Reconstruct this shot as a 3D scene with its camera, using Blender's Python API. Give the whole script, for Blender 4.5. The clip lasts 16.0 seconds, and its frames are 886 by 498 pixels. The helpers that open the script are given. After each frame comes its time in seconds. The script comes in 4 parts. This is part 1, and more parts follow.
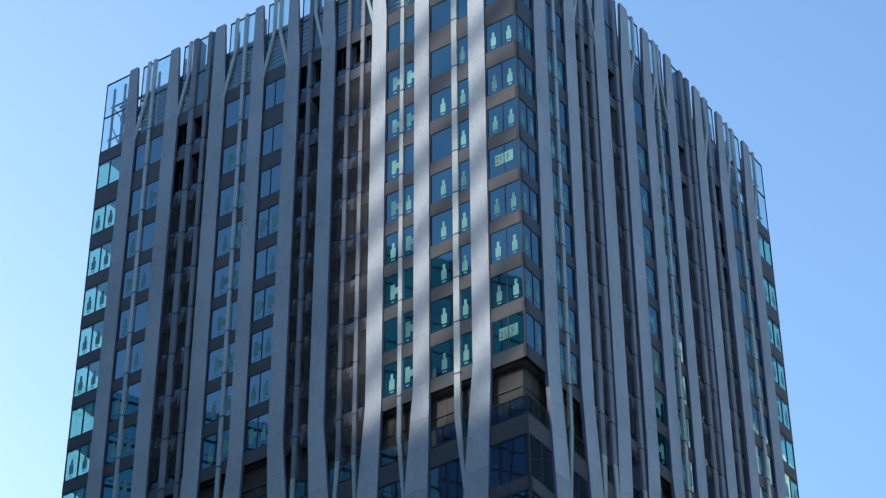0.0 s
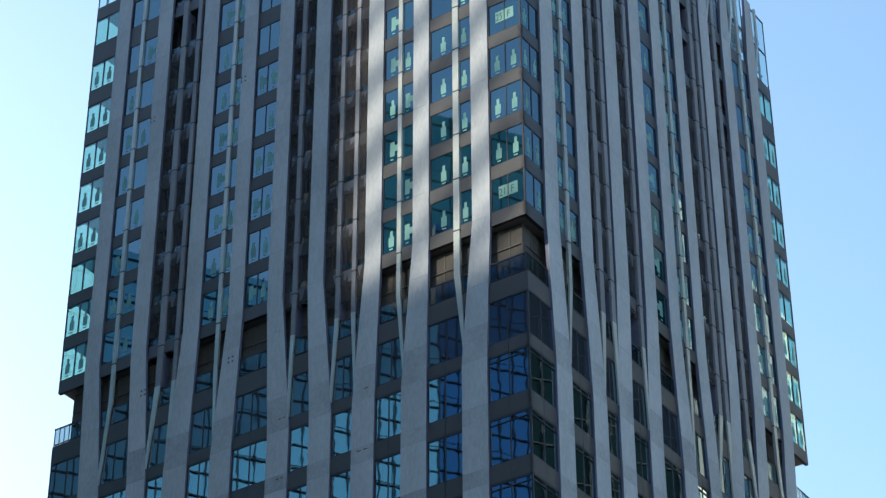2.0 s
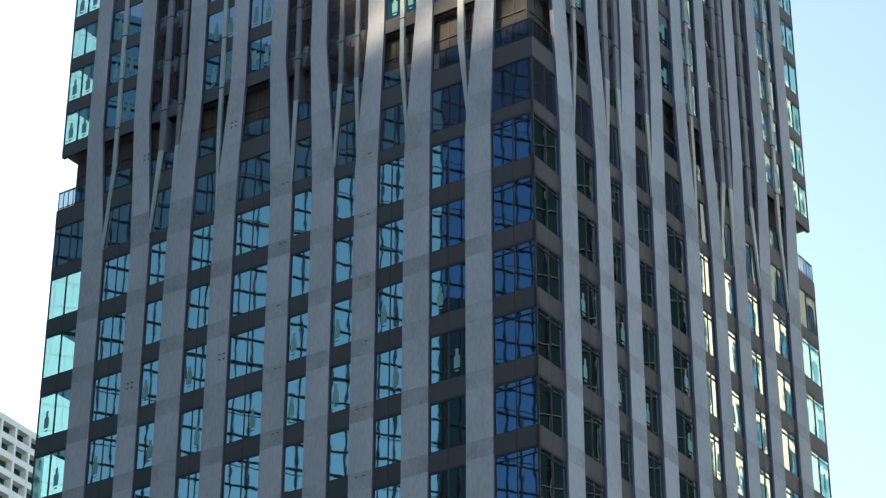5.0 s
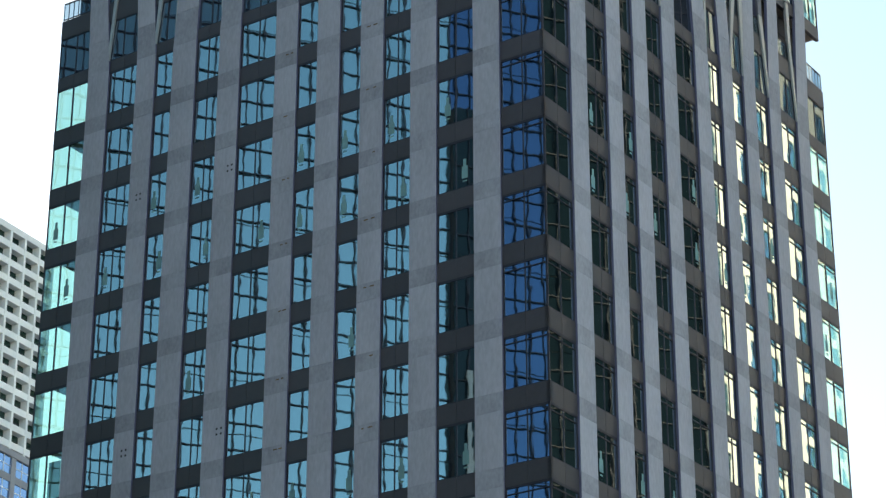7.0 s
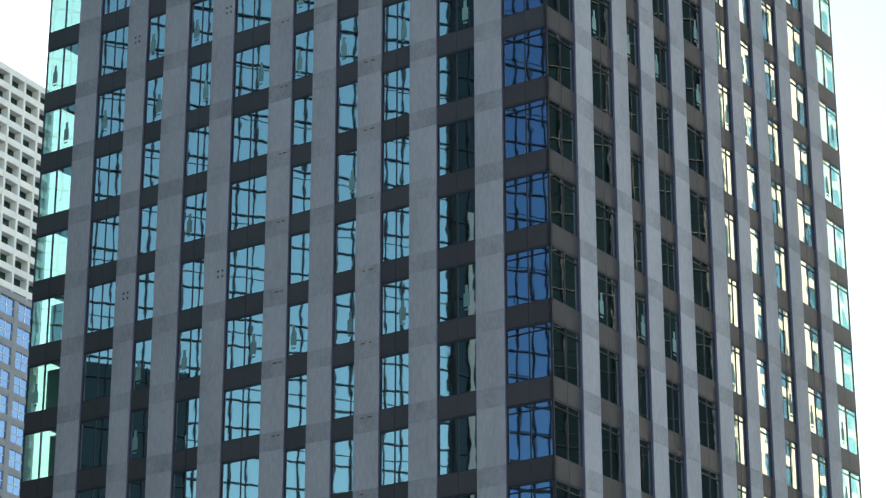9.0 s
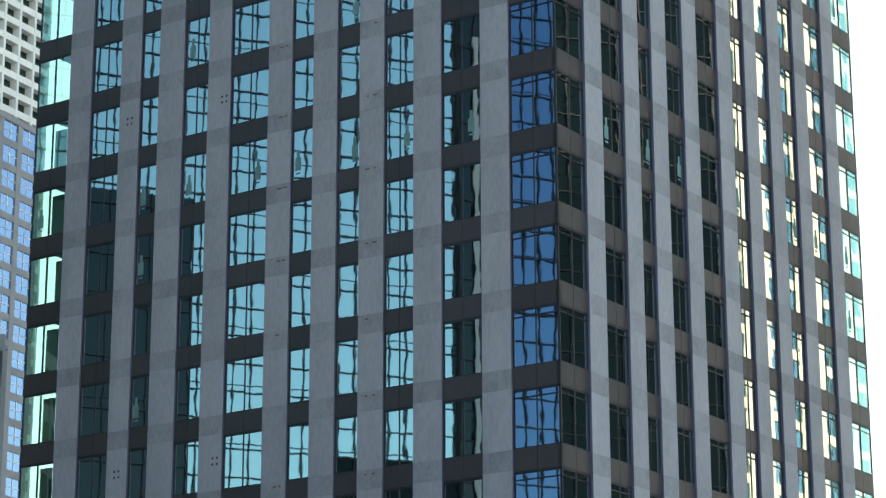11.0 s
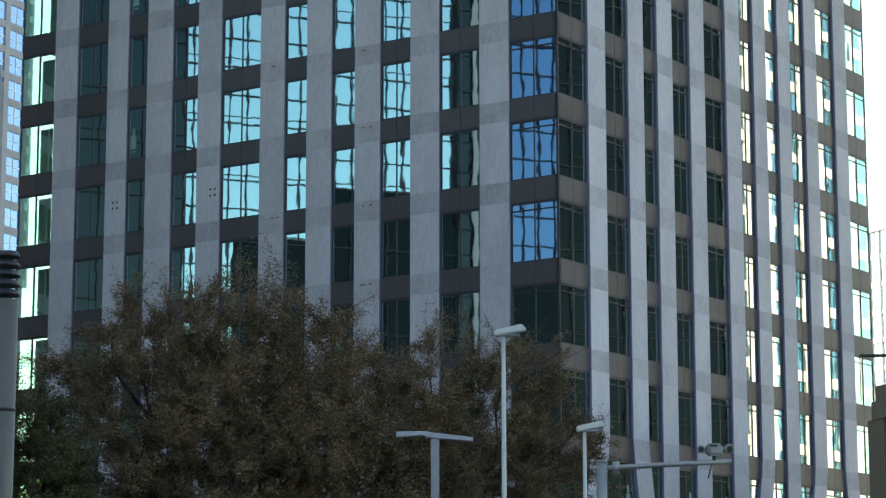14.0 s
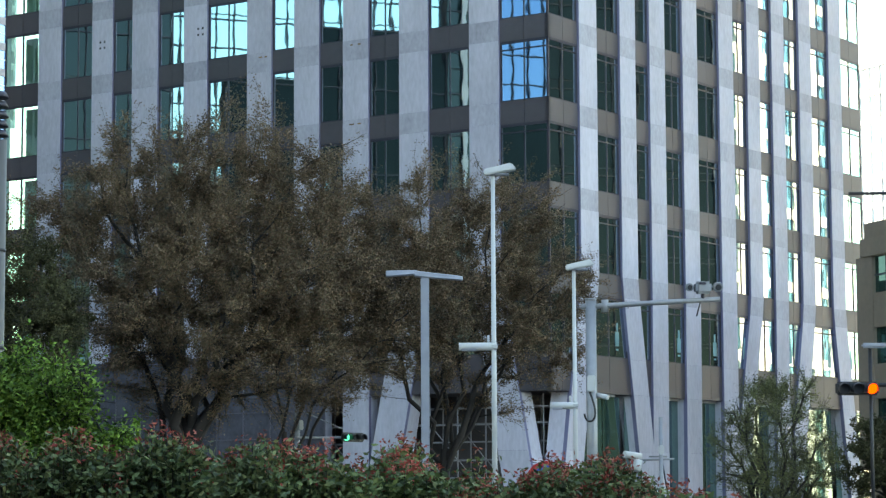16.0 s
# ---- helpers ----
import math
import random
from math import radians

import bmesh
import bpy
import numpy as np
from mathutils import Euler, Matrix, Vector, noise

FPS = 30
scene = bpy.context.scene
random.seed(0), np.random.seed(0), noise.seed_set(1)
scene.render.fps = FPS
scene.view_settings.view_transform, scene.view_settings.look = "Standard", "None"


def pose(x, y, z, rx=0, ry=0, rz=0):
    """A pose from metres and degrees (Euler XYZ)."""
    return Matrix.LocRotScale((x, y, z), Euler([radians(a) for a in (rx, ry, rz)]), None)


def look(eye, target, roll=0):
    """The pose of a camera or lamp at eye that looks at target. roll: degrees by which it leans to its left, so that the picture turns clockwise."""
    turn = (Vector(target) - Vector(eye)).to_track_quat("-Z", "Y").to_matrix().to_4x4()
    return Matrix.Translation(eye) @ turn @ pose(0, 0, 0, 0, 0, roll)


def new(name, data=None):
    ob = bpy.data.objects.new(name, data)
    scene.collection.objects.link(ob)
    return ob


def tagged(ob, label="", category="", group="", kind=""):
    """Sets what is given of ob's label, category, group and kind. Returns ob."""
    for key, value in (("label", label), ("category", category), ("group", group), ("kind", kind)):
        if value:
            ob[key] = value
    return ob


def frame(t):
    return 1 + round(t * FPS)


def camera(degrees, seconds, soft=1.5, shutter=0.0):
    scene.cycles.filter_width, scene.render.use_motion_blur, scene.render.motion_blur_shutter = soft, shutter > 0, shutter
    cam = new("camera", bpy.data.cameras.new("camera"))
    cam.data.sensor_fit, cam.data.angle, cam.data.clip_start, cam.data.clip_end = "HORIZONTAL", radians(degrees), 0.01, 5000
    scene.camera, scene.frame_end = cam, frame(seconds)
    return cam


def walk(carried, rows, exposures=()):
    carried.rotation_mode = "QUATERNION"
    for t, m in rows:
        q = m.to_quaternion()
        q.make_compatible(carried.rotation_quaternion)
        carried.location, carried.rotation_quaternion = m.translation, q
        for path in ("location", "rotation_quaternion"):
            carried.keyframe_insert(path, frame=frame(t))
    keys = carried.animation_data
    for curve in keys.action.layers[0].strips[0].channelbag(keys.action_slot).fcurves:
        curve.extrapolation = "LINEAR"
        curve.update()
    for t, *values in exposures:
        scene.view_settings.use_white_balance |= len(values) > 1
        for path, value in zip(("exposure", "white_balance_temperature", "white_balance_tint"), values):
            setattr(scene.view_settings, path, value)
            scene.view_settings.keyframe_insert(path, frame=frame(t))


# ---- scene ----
cam = camera(21.1, 16.0, soft=1.35)
EYE = 1.6
# seconds, yaw, pitch, roll of a camera that stands still and tilts down
ROWS = [
    (0.0, -0.310, 37.980, -0.311), (0.5, -0.347, 37.100, -0.277), (1.0, -0.422, 36.309, -0.326), (1.5, -0.389, 35.463, -0.350),
    (2.0, -0.304, 34.547, -0.201), (2.5, -0.285, 33.581, -0.047), (3.0, -0.242, 32.606, -0.046), (3.5, -0.209, 31.716, -0.030),
    (3.7, -0.203, 31.385, 0.020), (5.8, -0.208, 27.097, 0.122), (6.0, -0.188, 26.615, 0.083), (6.5, -0.087, 25.465, 0.0),
    (7.0, -0.005, 24.349, 0.019), (7.5, -0.011, 23.162, 0.101), (8.0, -0.050, 22.179, -0.061), (8.5, -0.038, 21.383, -0.150),
    (8.7, -0.019, 21.066, -0.130), (10.8, 0.129, 16.798, -0.100), (11.0, 0.140, 16.344, -0.150), (11.5, 0.203, 15.321, -0.074),
    (12.0, 0.266, 14.396, 0.025), (12.5, 0.196, 13.332, 0.158), (13.0, 0.116, 12.127, 0.012), (13.5, 0.084, 10.981, -0.036),
    (14.0, 0.085, 9.890, -0.056), (14.5, 0.092, 8.994, -0.065), (15.0, 0.024, 8.061, -0.139), (15.5, -0.084, 7.002, -0.247),
    (16.0, -0.163, 6.018, -0.265),
]
EXPOSURES = [(0.0, 0.52, 5600, 10), (1.0, 0.68, 6050, 7), (2.0, 0.84, 6350, 7), (3.5, 1.02, 6900, 10), (6.5, 1.2, 7700, 14), (8.0, 1.31, 8000, 15), (12.0, 1.46, 8150, 14), (13.5, 1.58, 7850, 13), (14.3, 1.86, 8000, 14), (16.0, 2.6, 8000, 16)]
walk(cam, [(t, pose(0, 0, EYE, 90 + pitch, 0, yaw) @ pose(0, 0, 0, 0, 0, roll)) for t, yaw, pitch, roll in ROWS], EXPOSURES)

# ---------------------------------------------------------------- light
SUN_AZ, SUN_EL = radians(-37.0), radians(22.0)      # clockwise from +y
world = bpy.data.worlds.new("sky")
scene.world = world
world.use_nodes = True
wn = world.node_tree.nodes
sky = wn.new("ShaderNodeTexSky")
sky.sky_type, sky.sun_disc = "NISHITA", False
sky.sun_elevation, sky.sun_rotation = SUN_EL, SUN_AZ
sky.air_density, sky.dust_density, sky.ozone_density = 1.0, 0.6, 0.45
wn["Background"].inputs["Strength"].default_value = 0.15
cast = wn.new("ShaderNodeVectorMath")      # a clear sky with a cyan cast
cast.operation = "MULTIPLY"
cast.inputs[1].default_value = (0.92, 1.05, 1.07)
world.node_tree.links.new(sky.outputs[0], cast.inputs[0])
world.node_tree.links.new(cast.outputs[0], wn["Background"].inputs["Color"])
sun = new("sun", bpy.data.lights.new("sun", "SUN"))
sun.data.energy, sun.data.angle, sun.data.color = 3.5, radians(0.6), (1.0, 0.9, 0.74)
SUN_DIR = Vector((math.sin(SUN_AZ) * math.cos(SUN_EL), math.cos(SUN_AZ) * math.cos(SUN_EL), math.sin(SUN_EL)))
sun.matrix_world = look(SUN_DIR * 200, (0, 0, 0))


# ---------------------------------------------------------------- materials
def material(name, color, rough=0.6, metal=0.0, scale=4.0, amount=0.15, fine=40.0, bump=0.05, spread=0.0, stretch=(1, 1, 1)):
    """A surface with colour that varies at two scales, a little relief, and a tone of its own for each piece."""
    m = bpy.data.materials.new(name)
    m.use_nodes = True
    n, l = m.node_tree.nodes, m.node_tree.links
    b = n["Principled BSDF"]
    b.inputs["Metallic"].default_value = metal
    co = n.new("ShaderNodeNewGeometry")
    mp = n.new("ShaderNodeMapping")
    mp.inputs["Scale"].default_value = stretch
    l.new(co.outputs["Position"], mp.inputs["Vector"])
    big, small = n.new("ShaderNodeTexNoise"), n.new("ShaderNodeTexNoise")
    big.inputs["Scale"].default_value, big.inputs["Detail"].default_value = scale / 10, 4
    small.inputs["Scale"].default_value, small.inputs["Detail"].default_value = fine / 10, 3
    for t in (big, small):
        l.new(mp.outputs[0], t.inputs["Vector"])
    add = n.new("ShaderNodeMath")
    add.operation = "ADD"
    l.new(big.outputs[0], add.inputs[0]), l.new(small.outputs[0], add.inputs[1])
    info = n.new("ShaderNodeObjectInfo")
    sp = n.new("ShaderNodeMath")
    sp.operation = "MULTIPLY_ADD"
    sp.inputs[1].default_value, sp.inputs[2].default_value = spread * 2, -spread
    l.new(info.outputs["Random"], sp.inputs[0])
    rng = n.new("ShaderNodeMapRange")
    rng.inputs["From Min"].default_value, rng.inputs["From Max"].default_value = 0.6, 1.4
    rng.inputs["To Min"].default_value, rng.inputs["To Max"].default_value = 1 - amount, 1 + amount
    l.new(add.outputs[0], rng.inputs["Value"])
    tot = n.new("ShaderNodeMath")
    tot.operation = "ADD"
    l.new(rng.outputs[0], tot.inputs[0]), l.new(sp.outputs[0], tot.inputs[1])
    mul = n.new("ShaderNodeVectorMath")
    mul.operation = "SCALE"
    mul.inputs[0].default_value = color
    l.new(tot.outputs[0], mul.inputs["Scale"])
    l.new(mul.outputs[0], b.inputs["Base Color"])
    rr = n.new("ShaderNodeMapRange")
    rr.inputs["To Min"].default_value, rr.inputs["To Max"].default_value = max(rough - 0.1, 0.02), min(rough + 0.1, 1)
    l.new(small.outputs[0], rr.inputs["Value"]), l.new(rr.outputs[0], b.inputs["Roughness"])
    if bump:
        bp = n.new("ShaderNodeBump")
        bp.inputs["Strength"].default_value, bp.inputs["Distance"].default_value = bump, 0.02
        l.new(small.outputs[0], bp.inputs["Height"]), l.new(bp.outputs[0], b.inputs["Normal"])
    return m


def glazing(name, inside, mirror, share, wave, clear=0.0, tint=(0.52, 0.84, 0.82), grain=0.55):
    """Coated facade glass: a mirror-like coat over a dim interior, with the slight waves of heat-treated panes."""
    m = bpy.data.materials.new(name)
    m.use_nodes = True
    n, l = m.node_tree.nodes, m.node_tree.links
    n.remove(n["Principled BSDF"])
    co, info = n.new("ShaderNodeNewGeometry"), n.new("ShaderNodeObjectInfo")
    off = n.new("ShaderNodeVectorMath")
    off.operation = "MULTIPLY_ADD"
    off.inputs[1].default_value = (1, 1, 0.7)
    comb = n.new("ShaderNodeMath")
    comb.operation = "MULTIPLY"
    comb.inputs[1].default_value = 37.0
    l.new(info.outputs["Random"], comb.inputs[0])
    l.new(co.outputs["Position"], off.inputs[0]), l.new(comb.outputs[0], off.inputs[2])
    tex = n.new("ShaderNodeTexNoise")
    tex.inputs["Scale"].default_value, tex.inputs["Detail"].default_value = grain, 1.0
    l.new(off.outputs[0], tex.inputs["Vector"])
    bp = n.new("ShaderNodeBump")
    bp.inputs["Strength"].default_value, bp.inputs["Distance"].default_value = 1.0, wave
    l.new(tex.outputs[0], bp.inputs["Height"])
    gl, df, mx = n.new("ShaderNodeBsdfGlossy"), n.new("ShaderNodeBsdfDiffuse"), n.new("ShaderNodeMixShader")
    gl.inputs["Color"].default_value, gl.inputs["Roughness"].default_value = (*mirror, 1), 0.015
    l.new(bp.outputs[0], gl.inputs["Normal"])
    t2 = n.new("ShaderNodeTexNoise")
    t2.inputs["Scale"].default_value = 0.5
    l.new(off.outputs[0], t2.inputs["Vector"])
    ramp = n.new("ShaderNodeMix")
    ramp.data_type = "RGBA"
    ramp.inputs[6].default_value, ramp.inputs[7].default_value = (*[c * 0.4 for c in inside], 1), (*[c * 1.5 for c in inside], 1)
    l.new(t2.outputs[0], ramp.inputs[0]), l.new(ramp.outputs[2], df.inputs["Color"])
    back = df
    if clear:
        tr, m2 = n.new("ShaderNodeBsdfTransparent"), n.new("ShaderNodeMixShader")
        tr.inputs["Color"].default_value = (*tint, 1)
        m2.inputs[0].default_value = clear
        l.new(df.outputs[0], m2.inputs[1]), l.new(tr.outputs[0], m2.inputs[2])
        back = m2
    mx.inputs[0].default_value = share
    l.new(back.outputs[0], mx.inputs[1]), l.new(gl.outputs[0], mx.inputs[2])
    l.new(mx.outputs[0], n["Material Output"].inputs["Surface"])
    return m


CONCRETE = material("precast_concrete", (0.42, 0.409, 0.46), 0.75, 0, 5, 0.18, 60, 0.04, 0.06, (1, 1, 0.35))
CONCRETE_BAND = material("precast_concrete_band", (0.35, 0.342, 0.384), 0.75, 0, 7, 0.24, 60, 0.05, 0.08, (1, 1, 0.6))
STEEL_DARK = material("dark_painted_steel", (0.035, 0.032, 0.045), 0.45, 0.2, 3, 0.15, 30, 0.02, 0.08)
SPANDREL = material("dark_metal_spandrel", (0.076, 0.067, 0.074), 0.45, 0.22, 2, 0.12, 30, 0.02, 0.12)
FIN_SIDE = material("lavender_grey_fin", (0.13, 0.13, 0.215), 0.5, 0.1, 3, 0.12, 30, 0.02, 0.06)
FIN_METAL = material("brushed_aluminium_fin", (0.48, 0.47, 0.46), 0.4, 0.5, 3, 0.1, 40, 0.02, 0.05)
FIN_RECESSED = material("dull_lavender_fin", (0.23, 0.215, 0.25), 0.6, 0.2, 3, 0.2, 40, 0.05, 0.12)
BODY = material("dark_core_wall", (0.07, 0.062, 0.062), 0.8, 0, 3, 0.2, 30, 0.03)
LOUVER = material("brown_louver", (0.10, 0.085, 0.085), 0.6, 0.1, 3, 0.25, 30, 0.03, 0.25)
SLAB = material("raw_slab_concrete", (0.36, 0.31, 0.27), 0.85, 0, 5, 0.25, 50, 0.1)
PARAPET = material("slate_parapet", (0.105, 0.10, 0.125), 0.5, 0.2, 3, 0.15, 30, 0.02, 0.15)
RUST = material("rust_stain", (0.20, 0.12, 0.06), 0.9, 0, 20, 0.4, 90, 0.0, 0.2)
GLASS = glazing("coated_glass", (0.0045, 0.011, 0.014), (0.80, 0.96, 1.0), 0.53, 0.0011, grain=1.2)
GLASS_UP = glazing("coated_glass_upper", (0.007, 0.024, 0.034), (0.60, 0.84, 1.0), 0.29, 0.002)
TERRACE_WALL = material("brown_terrace_wall", (0.082, 0.067, 0.064), 0.8, 0, 5, 0.3, 50, 0.1, 0.2)
ROOM = material("pale_room_wall", (0.56, 0.57, 0.46), 0.8, 0, 5, 0.25, 30, 0.0, 0.3)
GLASS_RAIL = glazing("railing_glass", (0.02, 0.025, 0.03), (0.7, 0.85, 1.0), 0.10, 0.003, 0.9, (0.7, 0.78, 0.8))
GLASS_DULL = glazing("dull_dark_glass", (0.03, 0.034, 0.05), (0.7, 0.9, 1.0), 0.16, 0.004)
GLASS_ROOF = glazing("roof_screen_glass", (0.05, 0.08, 0.08), (0.9, 0.97, 1.0), 0.12, 0.003, 0.96, (0.86, 0.96, 0.98))
GLASS_CLEAR = glazing("clear_corner_glass", (0.02, 0.06, 0.06), (0.8, 0.97, 1.0), 0.22, 0.004, 0.9, (0.64, 0.88, 0.80))
GLASS_GREEN = glazing("green_shop_glass", (0.03, 0.075, 0.065), (0.7, 0.95, 0.9), 0.3, 0.003)
GREY_STEEL = material("grey_scaffold_steel", (0.30, 0.30, 0.31), 0.5, 0.4, 5, 0.15, 40, 0.02)
WHITE_STRIP = material("white_trim", (0.7, 0.7, 0.68), 0.5, 0, 5, 0.08, 40, 0.02)
BLACK_HOLE = material("dark_anchor_hole", (0.02, 0.02, 0.02), 0.9, 0, 5, 0.1, 40, 0.0)
# shade at the facade's foot put into a dark mottled sheet colour
SHADE_SHEET = material("slate_shade_sheet", (0.062, 0.063, 0.078), 0.8, 0, 8, 0.5, 50, 0.1, 0.15)
NET = bpy.data.materials.new("sheer_net")
NET.use_nodes = True
nn_, nl_ = NET.node_tree.nodes, NET.node_tree.links
nb_ = nn_["Principled BSDF"]
nb_.inputs["Base Color"].default_value, nb_.inputs["Roughness"].default_value = (0.048, 0.040, 0.046, 1), 0.85
nt_ = nn_.new("ShaderNodeTexNoise")
nt_.inputs["Scale"].default_value = 0.8
nm_ = nn_.new("ShaderNodeMapRange")
nm_.inputs["To Min"].default_value, nm_.inputs["To Max"].default_value = 0.4, 0.88
ng_ = nn_.new("ShaderNodeNewGeometry")
nl_.new(ng_.outputs["Position"], nt_.inputs["Vector"]), nl_.new(nt_.outputs[0], nm_.inputs["Value"]), nl_.new(nm_.outputs[0], nb_.inputs["Alpha"])
STICKER = material("pale_sticker", (0.17, 0.33, 0.33), 0.7, 0, 6, 0.1, 30, 0.0, 0.15)
INK = material("dark_print", (0.02, 0.03, 0.03), 0.7, 0, 6, 0.1, 30, 0.0)


# ---------------------------------------------------------------- mesh helpers
def part(name, bm, mat, parent=None, label=""):
    """One mesh object from a bmesh, under a thing or a part."""
    me = bpy.data.meshes.new(name)
    bm.to_mesh(me)
    bm.free()
    for m in (mat if isinstance(mat, (list, tuple)) else [mat]):
        me.materials.append(m)
    ob = new(name, me)
    ob.parent = parent
    if label:
        tagged(ob, label)
    return ob


def thing(name, label, category, place=(0, 0, 0), group="", kind=""):
    ob = new(name)
    ob.location = place
    return tagged(ob, label, category, group, kind)


TH = radians(34.27)
CORNER = Vector((5.574, 115.907, 0.0))
SIDE = 37.1
ALONG = {"L": Vector((-math.cos(TH), math.sin(TH), 0)), "R": Vector((math.sin(TH), math.cos(TH), 0))}
OUT = {"L": Vector((-math.sin(TH), -math.cos(TH), 0)), "R": Vector((math.cos(TH), -math.sin(TH), 0))}


def at(side, u, n, z):
    """World place u along a facade from the front corner, n out of it, z above the eye."""
    return CORNER + ALONG[side] * u + OUT[side] * n + Vector((0, 0, z + EYE))


def hexa(bm, c):
    """A six-sided solid from its bottom ring of four and top ring of four."""
    v = [bm.verts.new(p) for p in c]
    for f in ((3, 2, 1, 0), (4, 5, 6, 7), (0, 1, 5, 4), (1, 2, 6, 5), (2, 3, 7, 6), (3, 0, 4, 7)):
        bm.faces.new([v[i] for i in f])


def block(bm, side, u0, u1, n0, n1, z0, z1, w0=None, w1=None):
    """A facade block; w0, w1: its run along u at the top where it leans."""
    w0, w1 = u0 if w0 is None else w0, u1 if w1 is None else w1
    ring = [at(side, u0, n0, z0), at(side, u1, n0, z0), at(side, u1, n1, z0), at(side, u0, n1, z0),
            at(side, w0, n0, z1), at(side, w1, n0, z1), at(side, w1, n1, z1), at(side, w0, n1, z1)]
    if side == "R":
        ring = ring[3::-1] + ring[:3:-1]
    hexa(bm, ring)


def facade_part(name, mat, parent, side, *dims, label=""):
    bm = bmesh.new()
    block(bm, side, *dims)
    return part(name, bm, mat, parent, label)


def box(bm, x0, x1, y0, y1, z0, z1):
    hexa(bm, [Vector(p) for p in ((x0, y0, z0), (x1, y0, z0), (x1, y1, z0), (x0, y1, z0), (x0, y0, z1), (x1, y0, z1), (x1, y1, z1), (x0, y1, z1))])


# ---------------------------------------------------------------- the tower
BASE = -EYE
LOW_TOP = [73.2 - 4.2 * k for k in range(16)]                   # window heads of the lower storeys
LOW_H = 3.05
DARK_TOP, DARK_BOTTOM = 76.95, 74.0
RAIL_TOP, TERRACE, SOFFIT = 79.7, 78.3, 82.4
UP_TOP = [85.85, 89.3, 92.75, 96.2, 99.65, 103.15, 106.75, 110.6, 114.9]   # 21st to 29th storey
UP_H = 2.5
CROWN, ROOF = 116.0, 122.9
SOFFIT_LOW = 5.3
# columns: lower run, upper run along each facade
COLUMNS = {
    "L": [((2.84, 4.60), (2.45, 3.75)), ((7.13, 8.92), (6.95, 8.15)), ((10.89, 12.52), (10.55, 11.77)), ((14.10, 15.74), (15.00, 16.20)),
          ((17.29, 18.94), (18.20, 19.41)), ((21.75, 23.39), (21.40, 22.60)), ((25.30, 27.16), (25.00, 26.33)), ((28.65, 30.17), (29.44, 30.70)),
          ((32.56, 34.31), (33.47, 34.72))],
    "R": [((2.78, 4.50), (2.16, 3.70)), ((6.90, 8.50), (6.25, 7.68)), ((10.04, 11.68), (10.48, 12.08)), ((13.70, 15.36), (14.20, 15.68)),
          ((17.95, 19.65), (17.42, 18.80)), ((21.42, 22.96), (20.88, 22.22)), ((24.58, 26.18), (25.30, 26.70)), ((28.20, 29.82), (28.92, 30.30)),
          ((32.36, 34.06), (33.20, 34.66))],
}
# fins: bay, upper run, run at the foot, where they meet a column
FINS = {
    "L": [(1, 4.69, 5.13, 4.39), (2, 9.06, 9.36, 8.74), (3, 12.47, 12.76, 12.34), (3, 13.70, 14.0, 14.19), (4, 17.13, 17.42, 17.44),
          (6, 23.25, 23.55, 23.24), (7, 26.68, 27.0, 27.04), (7, 27.98, 28.4, 28.74), (8, 32.05, 32.35, 32.69)],
    "R": [(1, 4.65, 5.0, 4.4), (2, 8.38, 8.9, 8.4), (2, 9.75, 10.2, 10.15), (3, 13.37, 13.77, 13.78), (5, 19.5, 19.85, 19.55),
          (6, 23.5, 24.0, 22.85), (6, 24.52, 25.0, 24.7), (7, 27.4, 27.9, 28.3), (8, 31.75, 32.15, 32.45)],
}
# how far the feet of some columns stride out
FOOT = {"L": (-2.3, 2.6, 0, 0, 1.2, -1.2, 0, 0, 0), "R": (-2.35, 2.2, -0.15, -0.1, 0, -2.8, -0.2, -2.6, 2.2)}
RECESSED = {"L": (3, 4, 7), "R": (2, 3, 6, 7)}
PROUD = 0.14
BEND_LOW, BEND_HIGH = 73.6, 83.2


def run_of(column, z, stride=0.0):
    """A column's edges at a height: it leans over between the lower and the upper storeys and narrows over the roof line."""
    (a0, a1), (b0, b1) = column
    f = min(max((z - BEND_LOW) / (BEND_HIGH - BEND_LOW), 0), 1)
    u0, u1 = a0 + (b0 - a0) * f, a1 + (b1 - a1) * f
    h = min(max((11.0 - z) / (11.0 - BASE), 0), 1) * stride
    u0, u1 = u0 + h, u1 + h
    g = min(max((z - CROWN) / (ROOF - CROWN), 0), 1)
    return u0 + 0.45 * g, u1 - 0.06 * g


def column_levels():
    low = []
    for top in reversed(LOW_TOP):
        low += [top - LOW_H - 0.05, top + 0.05]
    z = [BASE + 0.0, 2.4, SOFFIT_LOW] + low + [75.6, 78.4, 80.6, BEND_HIGH]
    for k in UP_TOP[1:]:
        z.append(k - 2.5)
    return z + [CROWN, 119.6, ROOF + 0.15]


tower = thing("office_tower", "grey concrete and blue glass high-rise tower with bent facade columns", "tower", tuple(at("L", 0, 0, BASE)))
bpy.context.view_layer.update()
KEEP = tower.matrix_world.inverted()


def adopt(ob):
    """Keeps world-space coordinates under the tower."""
    ob.matrix_parent_inverse = KEEP
    return ob


def tower_part(name, mat, side, *dims, label="", parent=None):
    ob = facade_part(name, mat, parent or tower, side, *dims, label=label)
    return adopt(ob) if parent is None else ob


